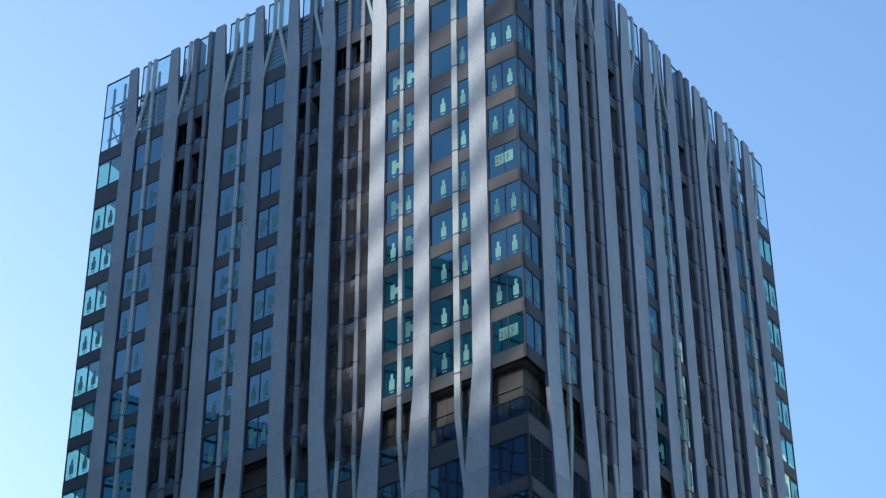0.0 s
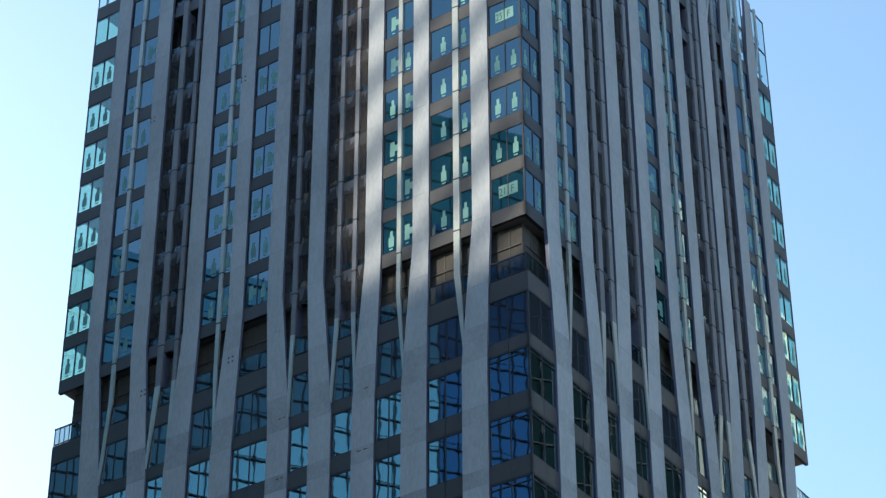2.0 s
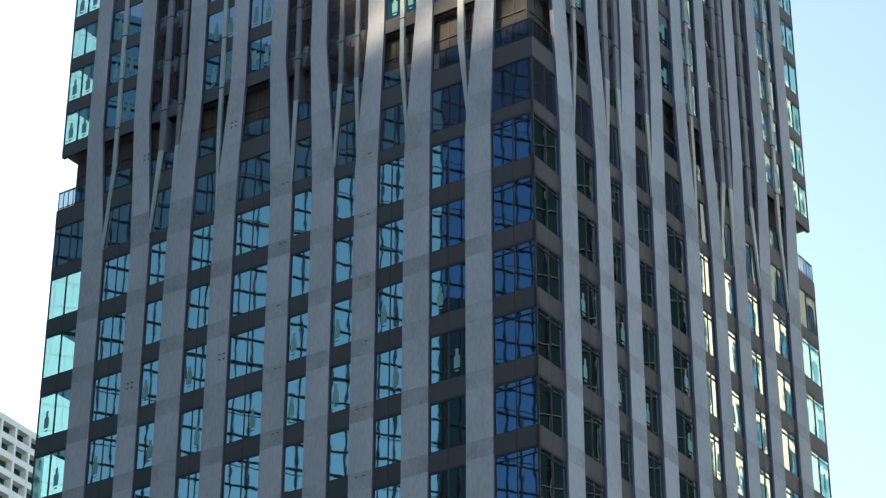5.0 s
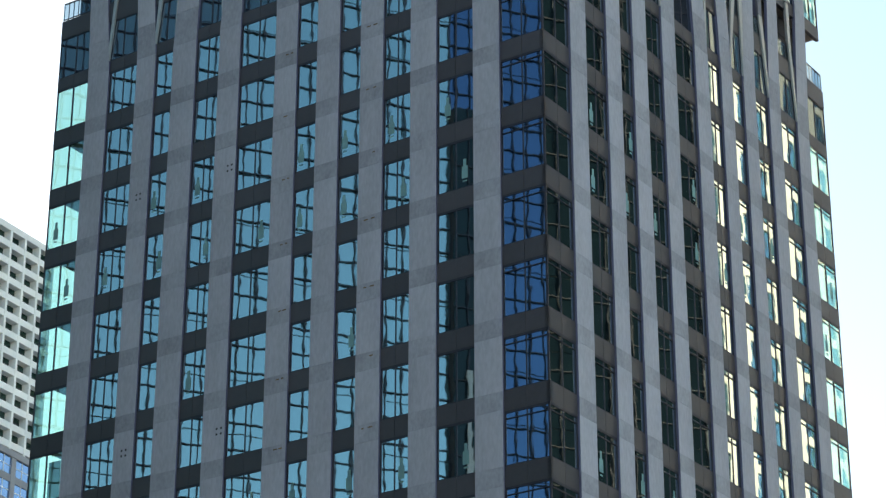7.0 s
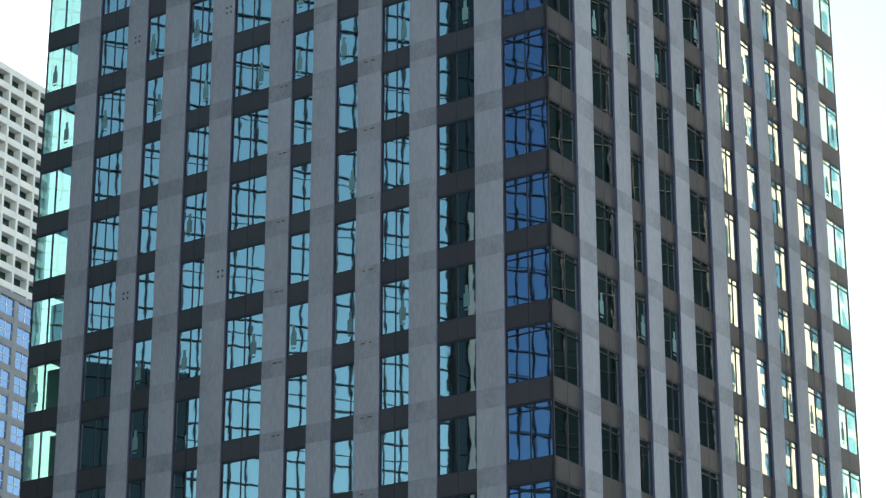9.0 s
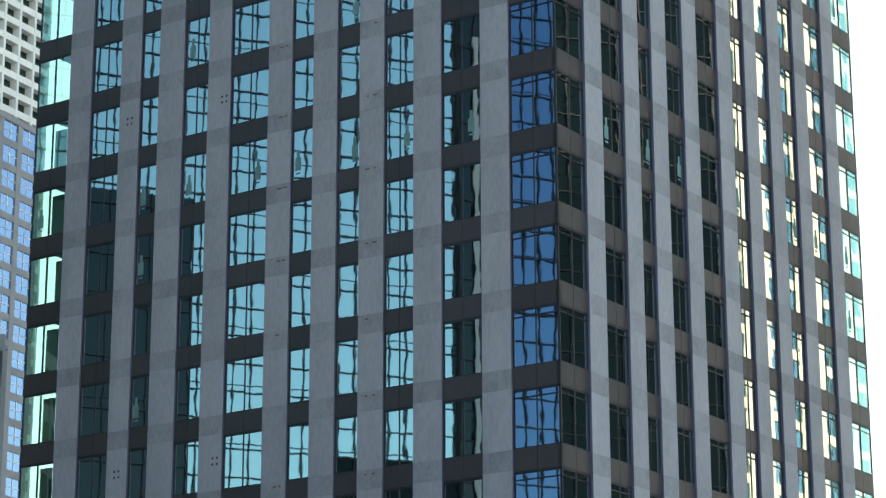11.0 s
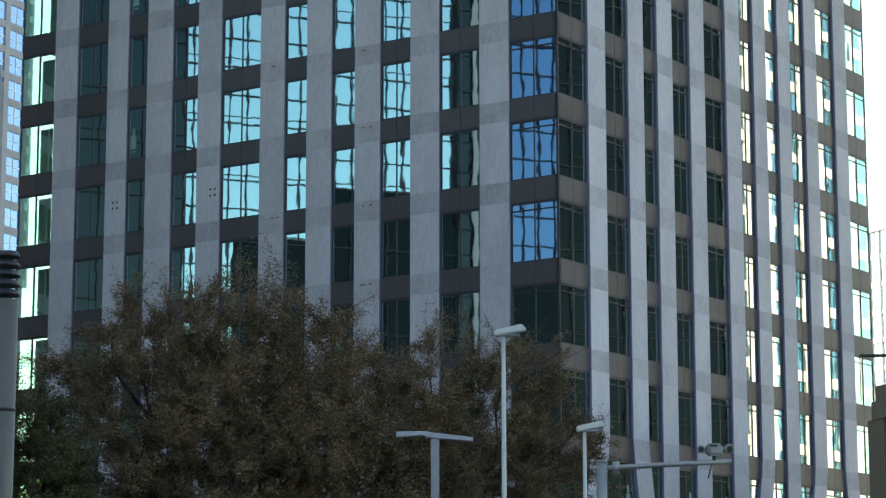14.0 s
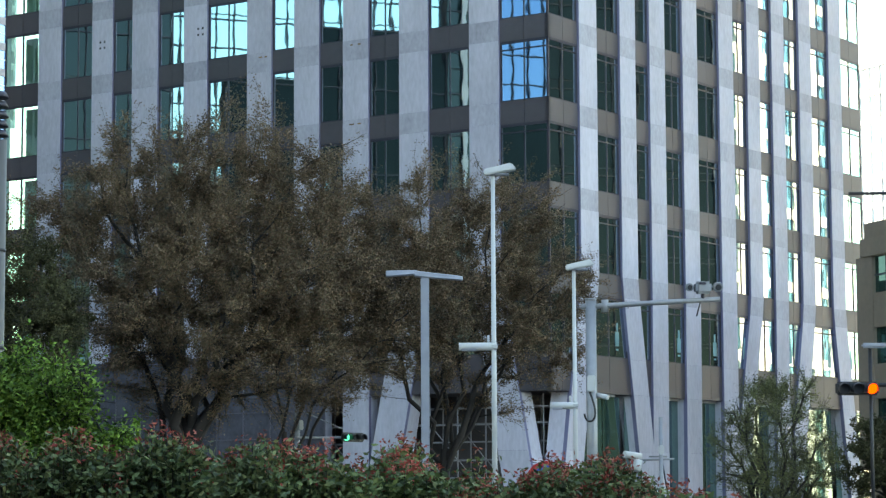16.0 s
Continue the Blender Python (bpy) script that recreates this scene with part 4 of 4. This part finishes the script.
twin = thing("twin_arm_lamp", "grey square-post street lamp with two flat arms", "street lamp", spot(-0.28, 45))
H = 1.6 + 0.0955 * 45
shell("post", (0, 0, (H - 0.1) / 2), (0.16, 0.16, H - 0.1), GREY_PAINT, twin, 0.012)
for x0, x1, zt in ((-0.2, 0.72, -0.06), (-0.74, -0.14, 0.06)):
    bm = bmesh.new()
    hexa(bm, [Vector(p) for p in ((x0, -0.1, H - 0.08 - zt * 0), (x1, -0.1, H - 0.1 + zt), (x1, 0.1, H - 0.1 + zt), (x0, 0.1, H - 0.08),
                                  (x0, -0.09, H + 0.03), (x1, -0.08, H - 0.02 + zt), (x1, 0.08, H - 0.02 + zt), (x0, 0.09, H + 0.03))])
    bmesh.ops.bevel(bm, geom=bm.edges[:], offset=0.012, segments=1, affect="EDGES")
    part("arm", bm, GREY_PAINT, twin)

mast = thing("camera_mast", "galvanised mast with a long arm carrying traffic cameras", "mast", spot(3.72, 50))
H = 1.6 + 0.083 * 50
rod("mast_pole", (0, 0, 0), (0, 0, H), 0.115, GALVANISED, mast)
rod("cap", (0, 0, H), (0, 0, H + 0.05), 0.125, GALVANISED, mast)
arm = rod("arm", (-0.2, 0, H - 0.13), (2.72, -0.05, H + 0.02), 0.055, GALVANISED, mast)
rod("collar", (0.3, 0, H - 0.24), (0.3, 0, H + 0.02), 0.075, GALVANISED, arm)
shell("junction_box", (-0.02, -0.16, H - 1.75), (0.17, 0.14, 0.34), WHITE_PAINT, mast)
rod("camera_stem", (2.36, -0.05, H), (2.36, -0.05, H + 0.14), 0.04, STEEL_DARK, mast)
hull = shell("camera_housing", (2.36, -0.05, H + 0.26), (0.34, 0.26, 0.26), GALVANISED, mast, 0.05, 0.2, "grey traffic camera housing")
shell("hood", (2.34, -0.1, H + 0.34), (0.16, 0.24, 0.05), STEEL_DARK, hull, 0.015)
for x, r in ((-0.28, 0.09), (0.32, 0.11)):
    c = rod("traffic_camera", (2.36 + x, 0.0, H + 0.28), (2.36 + x, -0.14, H + 0.26), r, GALVANISED, mast, 16, "grey round traffic camera", r * 0.9)
    rod("lens", (2.36 + x, -0.14, H + 0.26), (2.36 + x, -0.15, H + 0.26), r * 0.6, BLACK, c)
rod("camera_bar", (2.08, -0.02, H + 0.28), (2.68, -0.02, H + 0.28), 0.022, GALVANISED, mast)
rod("cable_loop", (2.3, -0.06, H - 0.05), (2.22, -0.06, H - 0.34), 0.015, BLACK, mast)
rod("bullet_camera", (0.1, 0.0, H - 1.98), (0.33, -0.16, H - 2.04), 0.055, WHITE_PAINT, mast, label="white bullet camera")
bm = bmesh.new()
chain(bm, [Vector((-0.05 + 0.11 * math.sin(k * 0.42), -0.15 - 0.04 * math.sin(k * 0.5), H - 1.92 - 0.62 * math.sin(k * 0.21))) for k in range(12)], 0.022, 0.022)
part("cable", bm, BLACK, mast)

small = thing("sensor_post", "thin grey post with white sensor and small cameras", "post", spot(5.36, 40))
H = 1.6 + 0.034 * 40
rod("post", (0, 0, 0), (0, 0, H), 0.035, GALVANISED, small)
shell("sensor_box", (0, -0.06, H - 0.55), (0.09, 0.08, 0.16), WHITE_PAINT, small)
rod("cross_arm", (-0.5, 0, H - 0.72), (0.22, 0, H - 0.7), 0.018, GALVANISED, small)
rod("cross_arm", (-0.2, 0, H - 0.66), (0.1, 0, H - 0.66), 0.015, GALVANISED, small)
cam_a = rod("roadside_camera", (-0.62, -0.1, H - 0.62), (-0.34, 0.05, H - 0.66), 0.06, WHITE_PAINT, small, label="white roadside camera")
rod("roadside_camera", (-0.42, -0.05, H - 0.9), (-0.38, 0.0, H - 0.72), 0.07, WHITE_PAINT, small)
rod("cable", (0.02, 0, H - 0.75), (0.12, 0, H - 1.4), 0.014, BLACK, small)


def lens_material(name, color, glow):
    m = bpy.data.materials.new(name)
    m.use_nodes = True
    b = m.node_tree.nodes["Principled BSDF"]
    b.inputs["Base Color"].default_value, b.inputs["Roughness"].default_value = (*color, 1), 0.3
    if glow:
        b.inputs["Emission Color"].default_value, b.inputs["Emission Strength"].default_value = (*color, 1), glow
    return m


AMBER = lens_material("lit_red_lens", (1.0, 0.055, 0.002), 0.9)
GREEN_LIT = lens_material("lit_green_lens", (0.02, 0.75, 0.4), 0.35)
UNLIT = lens_material("unlit_lens", (0.03, 0.03, 0.035), 0)


def build_signal(label, az, dist, zc, lit, which, turn, scale=1.0):
    """A horizontal three-lamp traffic signal with hoods on its pole."""
    sig = thing("traffic_signal", label, "traffic signal", spot(az, dist))
    t = Matrix.Rotation(turn, 3, "Z")
    def w(x, y, z):
        return t @ Vector((x * scale, y * scale, 0)) + Vector((0, 0, zc + z * scale))
    bm = bmesh.new()
    bmesh.ops.create_cube(bm, size=1.0, matrix=Matrix.Translation((0, 0, zc)) @ t.to_4x4() @ Matrix.Diagonal((1.22 * scale, 0.14 * scale, 0.38 * scale, 1)))
    bmesh.ops.bevel(bm, geom=bm.edges[:], offset=0.06 * scale, segments=3, affect="EDGES")
    body = part("signal_body", bm, BLACK, sig)
    for i, x in enumerate((-0.39, 0, 0.39)):
        rod("lens", w(x, -0.06, 0), w(x, -0.10, 0), 0.15 * scale, lit if i == which else UNLIT, body, 20, "glowing lens" if i == which else "")
        bm = bmesh.new()
        ring = []
        for k in range(13):
            a = math.pi * (k / 12 * 1.3 - 0.15)
            c, s_ = math.cos(a) * 0.165, math.sin(a) * 0.165
            ring.append((bm.verts.new(w(x + c, -0.08, s_)), bm.verts.new(w(x + c, -0.30, s_ - 0.03)), bm.verts.new(w(x + c * 0.93, -0.30, s_ * 0.93 - 0.03)), bm.verts.new(w(x + c * 0.93, -0.08, s_ * 0.93))))
        for p, q in zip(ring, ring[1:]):
            for k in range(4):
                bm.faces.new((p[k], p[(k + 1) % 4], q[(k + 1) % 4], q[k]))
        part("hood", bm, BLACK, body)
    return sig


sg = build_signal("black horizontal traffic signal with its red lamp lit", 10.02, 58, 1.6 + 0.0450 * 58, AMBER, 2, 0.05, 0.87)
rod("signal_pole", (0.36, 0.2, 0), (0.36, 0.2, 5.3), 0.045, BLACK, sg)
rod("signal_arm", (0.2, 0.1, 1.6 + 0.0465 * 58), (1.6, 0.1, 1.6 + 0.0465 * 58), 0.05, BLACK, sg)
shell("pole_lamp", (0.45, 0.1, 5.25), (0.6, 0.2, 0.12), GREY_PAINT, sg, 0.04)
sg2 = build_signal("dark horizontal traffic signal on a grey pole showing green", -2.03, 64, 1.6 + 0.0262 * 64, GREEN_LIT, 0, 0.75, 0.66)
rod("signal_pole", (-1.5, 0.3, 0), (-1.5, 0.3, 1.6 + 0.0482 * 64), 0.075, GALVANISED, sg2)
rod("signal_arm", (-1.5, 0.2, 1.6 + 0.0262 * 64), (-0.3, 0.1, 1.6 + 0.0262 * 64), 0.03, WHITE_PAINT, sg2)
rod("stay", (-1.45, 0.2, 1.6 + 0.038 * 64), (-0.3, 0.1, 1.6 + 0.03 * 64), 0.015, GALVANISED, sg2)
shell("control_box", (-1.38, 0.16, 1.6 + 0.0315 * 64), (0.1, 0.1, 0.26), WHITE_PAINT, sg2)

sign_m = thing("road_sign", "round blue road sign with a red rim", "road sign", spot(2.62, 34))
zc = 1.6 + 0.0072 * 34
rod("post", (0, 0.03, 0), (0, 0.03, zc), 0.03, GALVANISED, sign_m)
RED = material("red_sheeting", (0.5, 0.03, 0.03), 0.4, 0, 5, 0.1, 30, 0.0)
BLUE = material("blue_sheeting", (0.02, 0.09, 0.42), 0.4, 0, 5, 0.1, 30, 0.0)
rod("rim", (0, 0, zc), (0, 0.02, zc), 0.3, RED, sign_m, 32)
rod("face", (0, -0.004, zc), (0, 0.01, zc), 0.235, BLUE, sign_m, 32)
shell("lettering", (0.0, -0.012, zc + 0.12), (0.2, 0.006, 0.07), WHITE_PAINT, sign_m, 0.002)

gantry = thing("sign_gantry", "thin dark gantry arm with a square end frame", "gantry", spot(10.3, 52))
zc = 1.6 + 0.1262 * 52
rod("arm", (-0.35, 0, zc), (3.0, 0.3, zc + 0.06), 0.035, BLACK, gantry)
rod("end_post", (-0.35, 0, zc - 0.02), (-0.35, 0, zc - 1.0), 0.012, BLACK, gantry)
rod("support_pole", (3.0, 0.3, 0), (3.0, 0.3, zc + 0.2), 0.09, GALVANISED, gantry)

pole = thing("ringed_pole", "stout grey ringed pole with a louvred cap", "pole", spot(-10.62, 32))
zt = 1.6 + 0.1735 * 32
rod("shaft", (0, 0, 0), (0, 0, zt - 0.75), 0.17, POLE_PAINT, pole, 24)
for k in range(5):
    rod("cap_louvre", (0, 0, zt - 0.7 + 0.13 * k), (0, 0, zt - 0.62 + 0.13 * k), 0.19, STEEL_DARK, pole, 24, r1=0.15)
for z in (2.3, 3.6, 4.9):
    rod("ring", (0, 0, z), (0, 0, z + 0.04), 0.178, BLACK, pole, 24)


# ---------------------------------------------------------------- buildings round about
WHITE_WALL = material("white_render_wall", (0.8, 0.8, 0.79), 0.8, 0, 3, 0.1, 40, 0.05, 0.04)
BEIGE = material("beige_tile_wall", (0.76, 0.73, 0.62), 0.7, 0, 3, 0.12, 40, 0.05, 0.05)
TAN = material("tan_panel_wall", (0.27, 0.275, 0.30), 0.7, 0, 3, 0.12, 40, 0.05, 0.05)
# distance haze put into the glass colour
HAZE_GLASS = glazing("hazed_far_glass", (0.58, 0.72, 0.76), (0.85, 0.97, 1.0), 0.4, 0.003)
DULL_BEIGE = material("dull_beige_wall", (0.21, 0.16, 0.115), 0.75, 0, 3, 0.15, 40, 0.05, 0.05)
BLUE_GLASS = glazing("blue_window_glass", (0.05, 0.16, 0.42), (0.55, 0.78, 1.0), 0.5, 0.004)
DEEP_GLASS = glazing("deep_blue_glass", (0.007, 0.024, 0.075), (0.22, 0.50, 0.88), 0.30, 0.0015)
BLACK_GLASS = glazing("black_green_glass", (0.004, 0.010, 0.011), (0.5, 0.75, 0.78), 0.009, 0.004)
DIM_GLASS = glazing("dim_green_glass", (0.006, 0.017, 0.02), (0.5, 0.75, 0.78), 0.04, 0.004)
LEAFY_GLASS = glazing("teal_green_glass", (0.012, 0.07, 0.06), (0.35, 0.8, 0.75), 0.35, 0.004)
TEAL_GLASS = glazing("teal_curtain_glass", (0.035, 0.13, 0.145), (0.56, 0.92, 0.97), 0.56, 0.003)
TEAL_WINDOW = glazing("teal_window_glass", (0.04, 0.15, 0.19), (0.5, 0.85, 1.0), 0.45, 0.003)
GREEN_GLASS = glazing("dark_green_glass", (0.012, 0.035, 0.03), (0.5, 0.8, 0.75), 0.12, 0.004)


def frame_of(p, q):
    """Place and axes of a facade that runs from p to q, seen from its right-hand side."""
    p, q = Vector((*p, 0)), Vector((*q, 0))
    d = (q - p).normalized()
    return p, d, Vector((d.y, -d.x, 0)), (q - p).length


def wall_box(bm, fr, u0, u1, n0, n1, z0, z1):
    o, d, n, _ = fr
    hexa(bm, [o + d * u + n * m + Vector((0, 0, z)) for z in (z0, z1) for u, m in ((u0, n1), (u1, n1), (u1, n0), (u0, n0))])


def slab_building(name, label, p, q, depth, height, wall, glass, cell, bar, storey_from=0.0, balcony=0.0):
    """A block with one facade of separate windows, each in its own frame, from p to q."""
    fr = frame_of(p, q)
    house = thing(name, label, "building", (0, 0, 0))
    bm = bmesh.new()
    wall_box(bm, fr, 0, fr[3], -depth, -0.3, 0, height)
    part("wall", bm, wall, house)
    bm = bmesh.new()
    wall_box(bm, fr, -0.2, fr[3] + 0.2, -depth - 0.2, 0.1, height, height + 0.9)
    part("roof", bm, wall, house)
    cu, cz = cell
    nu, nz = int(fr[3] / cu), int((height - storey_from) / cz)
    cu, cz = fr[3] / nu, (height - storey_from) / nz
    for i in range(nu + 1):
        bm = bmesh.new()
        wall_box(bm, fr, i * cu - bar[0] / 2, i * cu + bar[0] / 2, -0.3, balcony, storey_from, height)
        part("pier", bm, wall, house)
    for j in range(nz + 1):
        bm = bmesh.new()
        wall_box(bm, fr, 0, fr[3], -0.3, balcony - 0.05, storey_from + j * cz - 0.05, storey_from + j * cz + bar[1])
        part("spandrel", bm, wall, house)
    for j in range(nz):
        for i in range(nu):
            bm = bmesh.new()
            z0, z1 = storey_from + j * cz + bar[1], storey_from + (j + 1) * cz - 0.05
            wall_box(bm, fr, i * cu + bar[0] / 2, (i + 1) * cu - bar[0] / 2, -0.25, -0.2, z0, z1)
            w = part("window", bm, glass, house)
            bm = bmesh.new()
            m = (i + 0.5) * cu
            wall_box(bm, fr, m - 0.05, m + 0.05, -0.2, -0.13, z0, z1)
            wall_box(bm, fr, i * cu + bar[0] / 2, (i + 1) * cu - bar[0] / 2, -0.2, -0.14, (z0 + z1) / 2 - 0.04, (z0 + z1) / 2 + 0.04)
            part("sash_bar", bm, WHITE_WALL if glass in (BLUE_GLASS, HAZE_GLASS) else STEEL_DARK, w)
    return house


def curtain_tower(name, label, p, q, depth, height, glass, cell, podium=0.0, metal=STEEL_DARK, bar=0.045):
    """A glass block whose facade is a grid of mullions over sheets of glass, with a darker podium."""
    fr = frame_of(p, q)
    house = thing(name, label, "building", (0, 0, 0))
    bm = bmesh.new()
    wall_box(bm, fr, 0, fr[3], -depth, -0.2, 0, height)
    part("wall", bm, BODY, house)
    rows = max(1, int((height - podium) / (cell[1] * 2)))
    step = (height - podium) / rows
    for j in range(rows):
        bm = bmesh.new()
        wall_box(bm, fr, 0, fr[3], -0.15, -0.1, podium + j * step, podium + (j + 1) * step - 0.1)
        part("glass_band", bm, glass, house)
    for i in range(int(fr[3] / cell[0]) + 1):
        bm = bmesh.new()
        wall_box(bm, fr, i * cell[0] - bar, i * cell[0] + bar, -0.1, 0.12, podium, height)
        part("mullion", bm, metal, house)
    for j in range(int((height - podium) / cell[1]) + 1):
        bm = bmesh.new()
        wall_box(bm, fr, 0, fr[3], -0.1, 0.09, podium + j * cell[1] - bar, podium + j * cell[1] + bar)
        part("transom", bm, metal, house)
    if podium:
        bm = bmesh.new()
        wall_box(bm, fr, 0, fr[3], -0.2, 0.3, 0, podium)
        part("podium", bm, BLACK_GLASS, house)
    return house


# the glass blocks that the tower's windows mirror, standing round the square beside and behind the viewer
curtain_tower("glass_office_block", "tall teal glass office block with a dark mullion grid", (-70, 91.6), (-70, 176), 25, 128, TEAL_GLASS, (1.5, 2.35), 26)
curtain_tower("dark_wing", "dark low wing of the teal office block", (-67.5, 115.5), (-67.5, 176), 2, 60, DIM_GLASS, (3.4, 4.2))
curtain_tower("blue_glass_block", "deep blue glass office block with a dark mullion grid", (-71, 50), (-71, 91.5), 25, 140, DEEP_GLASS, (1.45, 2.5), 34)
curtain_tower("dark_annex", "dark low annex before the teal office block", (-69.4, 91.6), (-69.4, 103), 3, 40, BLACK_GLASS, (3.1, 3.5))
curtain_tower("dark_annex", "lower dark annex beside the teal office block", (-69.4, 103.05), (-69.4, 110.5), 3, 35.5, BLACK_GLASS, (3.7, 3.5))
curtain_tower("green_high_rise", "tall teal-green glass high-rise behind the blue block", (-100, 30), (-100, 92), 20, 178, LEAFY_GLASS, (3.2, 4.2))
slim = curtain_tower("slim_dark_block", "slim dark glass block with a white strip for its sun glint", (-69, 88.9), (-69, 91.5), 1.6, 104, DIM_GLASS, (1.3, 3.5))
# sun glint on the dark block, put in as a white strip
bm = bmesh.new()
box(bm, -68.86, -68.7, 89.9, 90.35, 18, 78)
part("edge_strip", bm, WHITE_STRIP, slim, "white strip standing for a sun glint")
curtain_tower("green_glass_block", "dark green glass office block", (80, 165), (80, 125), 20, 140, BLACK_GLASS, (2.4, 3.6), metal=BLACK, bar=0.035)
slab_building("beige_block", "sunlit pale beige apartment block", (112, 205), (84, 168), 15, 152, BEIGE, TEAL_WINDOW, (4.2, 6.8), (2.0, 0.9))
# unseen tower added to cut the reflected light off the farther columns
rear = curtain_tower("glint_blocker", "slim grey tower, unseen, added to block the reflected light", (-60, 62), (-45.9, 62), 4, 138, GREEN_GLASS, (3.2, 3.4))

# unseen slanted bars added to break the reflected light into soft bands
for j in range(9):
    bm = bmesh.new()
    z = 103 + 3.1 * j
    hexa(bm, [Vector((x, y, z + dz + (x + 47) * 0.55)) for dz in (0, 0.75) for x, y in ((-45.9, 61.6), (-37.5, 61.6), (-37.5, 62.0), (-45.9, 62.0))])
    part("side_brace", bm, GREY_STEEL, rear)
# unseen block added to keep low sky light off the facade's lower part
curtain_tower("sky_blocker", "long dark block behind the viewer, unseen, added to cut sky light", (70, -38), (-52, -38), 18, 34, BLACK_GLASS, (5.0, 4.4))
# unseen block added to hold the sun off the street trees
curtain_tower("sun_blocker", "tall plain glass block beyond the tower, unseen, added to shade the trees", (-95, 186), (-57, 186), 12, 150, GREEN_GLASS, (4.6, 3.8))


def flat(az, dist):
    p = spot(az, dist)
    return p.x, p.y


slab_building("white_apartment_tower", "distant white apartment tower with rows of balconies", flat(-13.0, 356), flat(-10.3, 377), 20, 1.6 + 0.441 * 377, WHITE_WALL, GREEN_GLASS, (3.4, 3.0), (0.5, 1.1), 60, 1.2)
slab_building("blue_window_block", "distant tan office block with small blue windows", flat(-12.2, 318), flat(-10.3, 333), 10, 1.6 + 0.3405 * 333, TAN, BLUE_GLASS, (4.6, 3.6), (1.1, 1.0), 6)
slab_building("dark_balcony_block", "grey low block with deep shaded balconies", flat(-13.5, 138), flat(-11.1, 140), 12, 1.6 + 0.241 * 140, TAN, GREEN_GLASS, (3.0, 3.1), (0.3, 1.0), 3, 1.6)
# pale glass and white bars carry the haze of distance
slab_building("teal_far_block", "distant teal glass office block with haze put into its pale colours", flat(10.2, 320), flat(13.0, 300), 20, 1.6 + 0.178 * 320, WHITE_WALL, HAZE_GLASS, (2.2, 3.6), (0.3, 0.7), 6)
slab_building("beige_corner_block", "beige low building with plain windows", flat(10.24, 122), flat(13.2, 112), 12, 1.6 + 0.0995 * 122, DULL_BEIGE, GREEN_GLASS, (3.4, 3.4), (1.6, 1.7), 3)

# spot lamp standing in for sunlight thrown back on the tower by the glass of an unseen high-rise behind the viewer
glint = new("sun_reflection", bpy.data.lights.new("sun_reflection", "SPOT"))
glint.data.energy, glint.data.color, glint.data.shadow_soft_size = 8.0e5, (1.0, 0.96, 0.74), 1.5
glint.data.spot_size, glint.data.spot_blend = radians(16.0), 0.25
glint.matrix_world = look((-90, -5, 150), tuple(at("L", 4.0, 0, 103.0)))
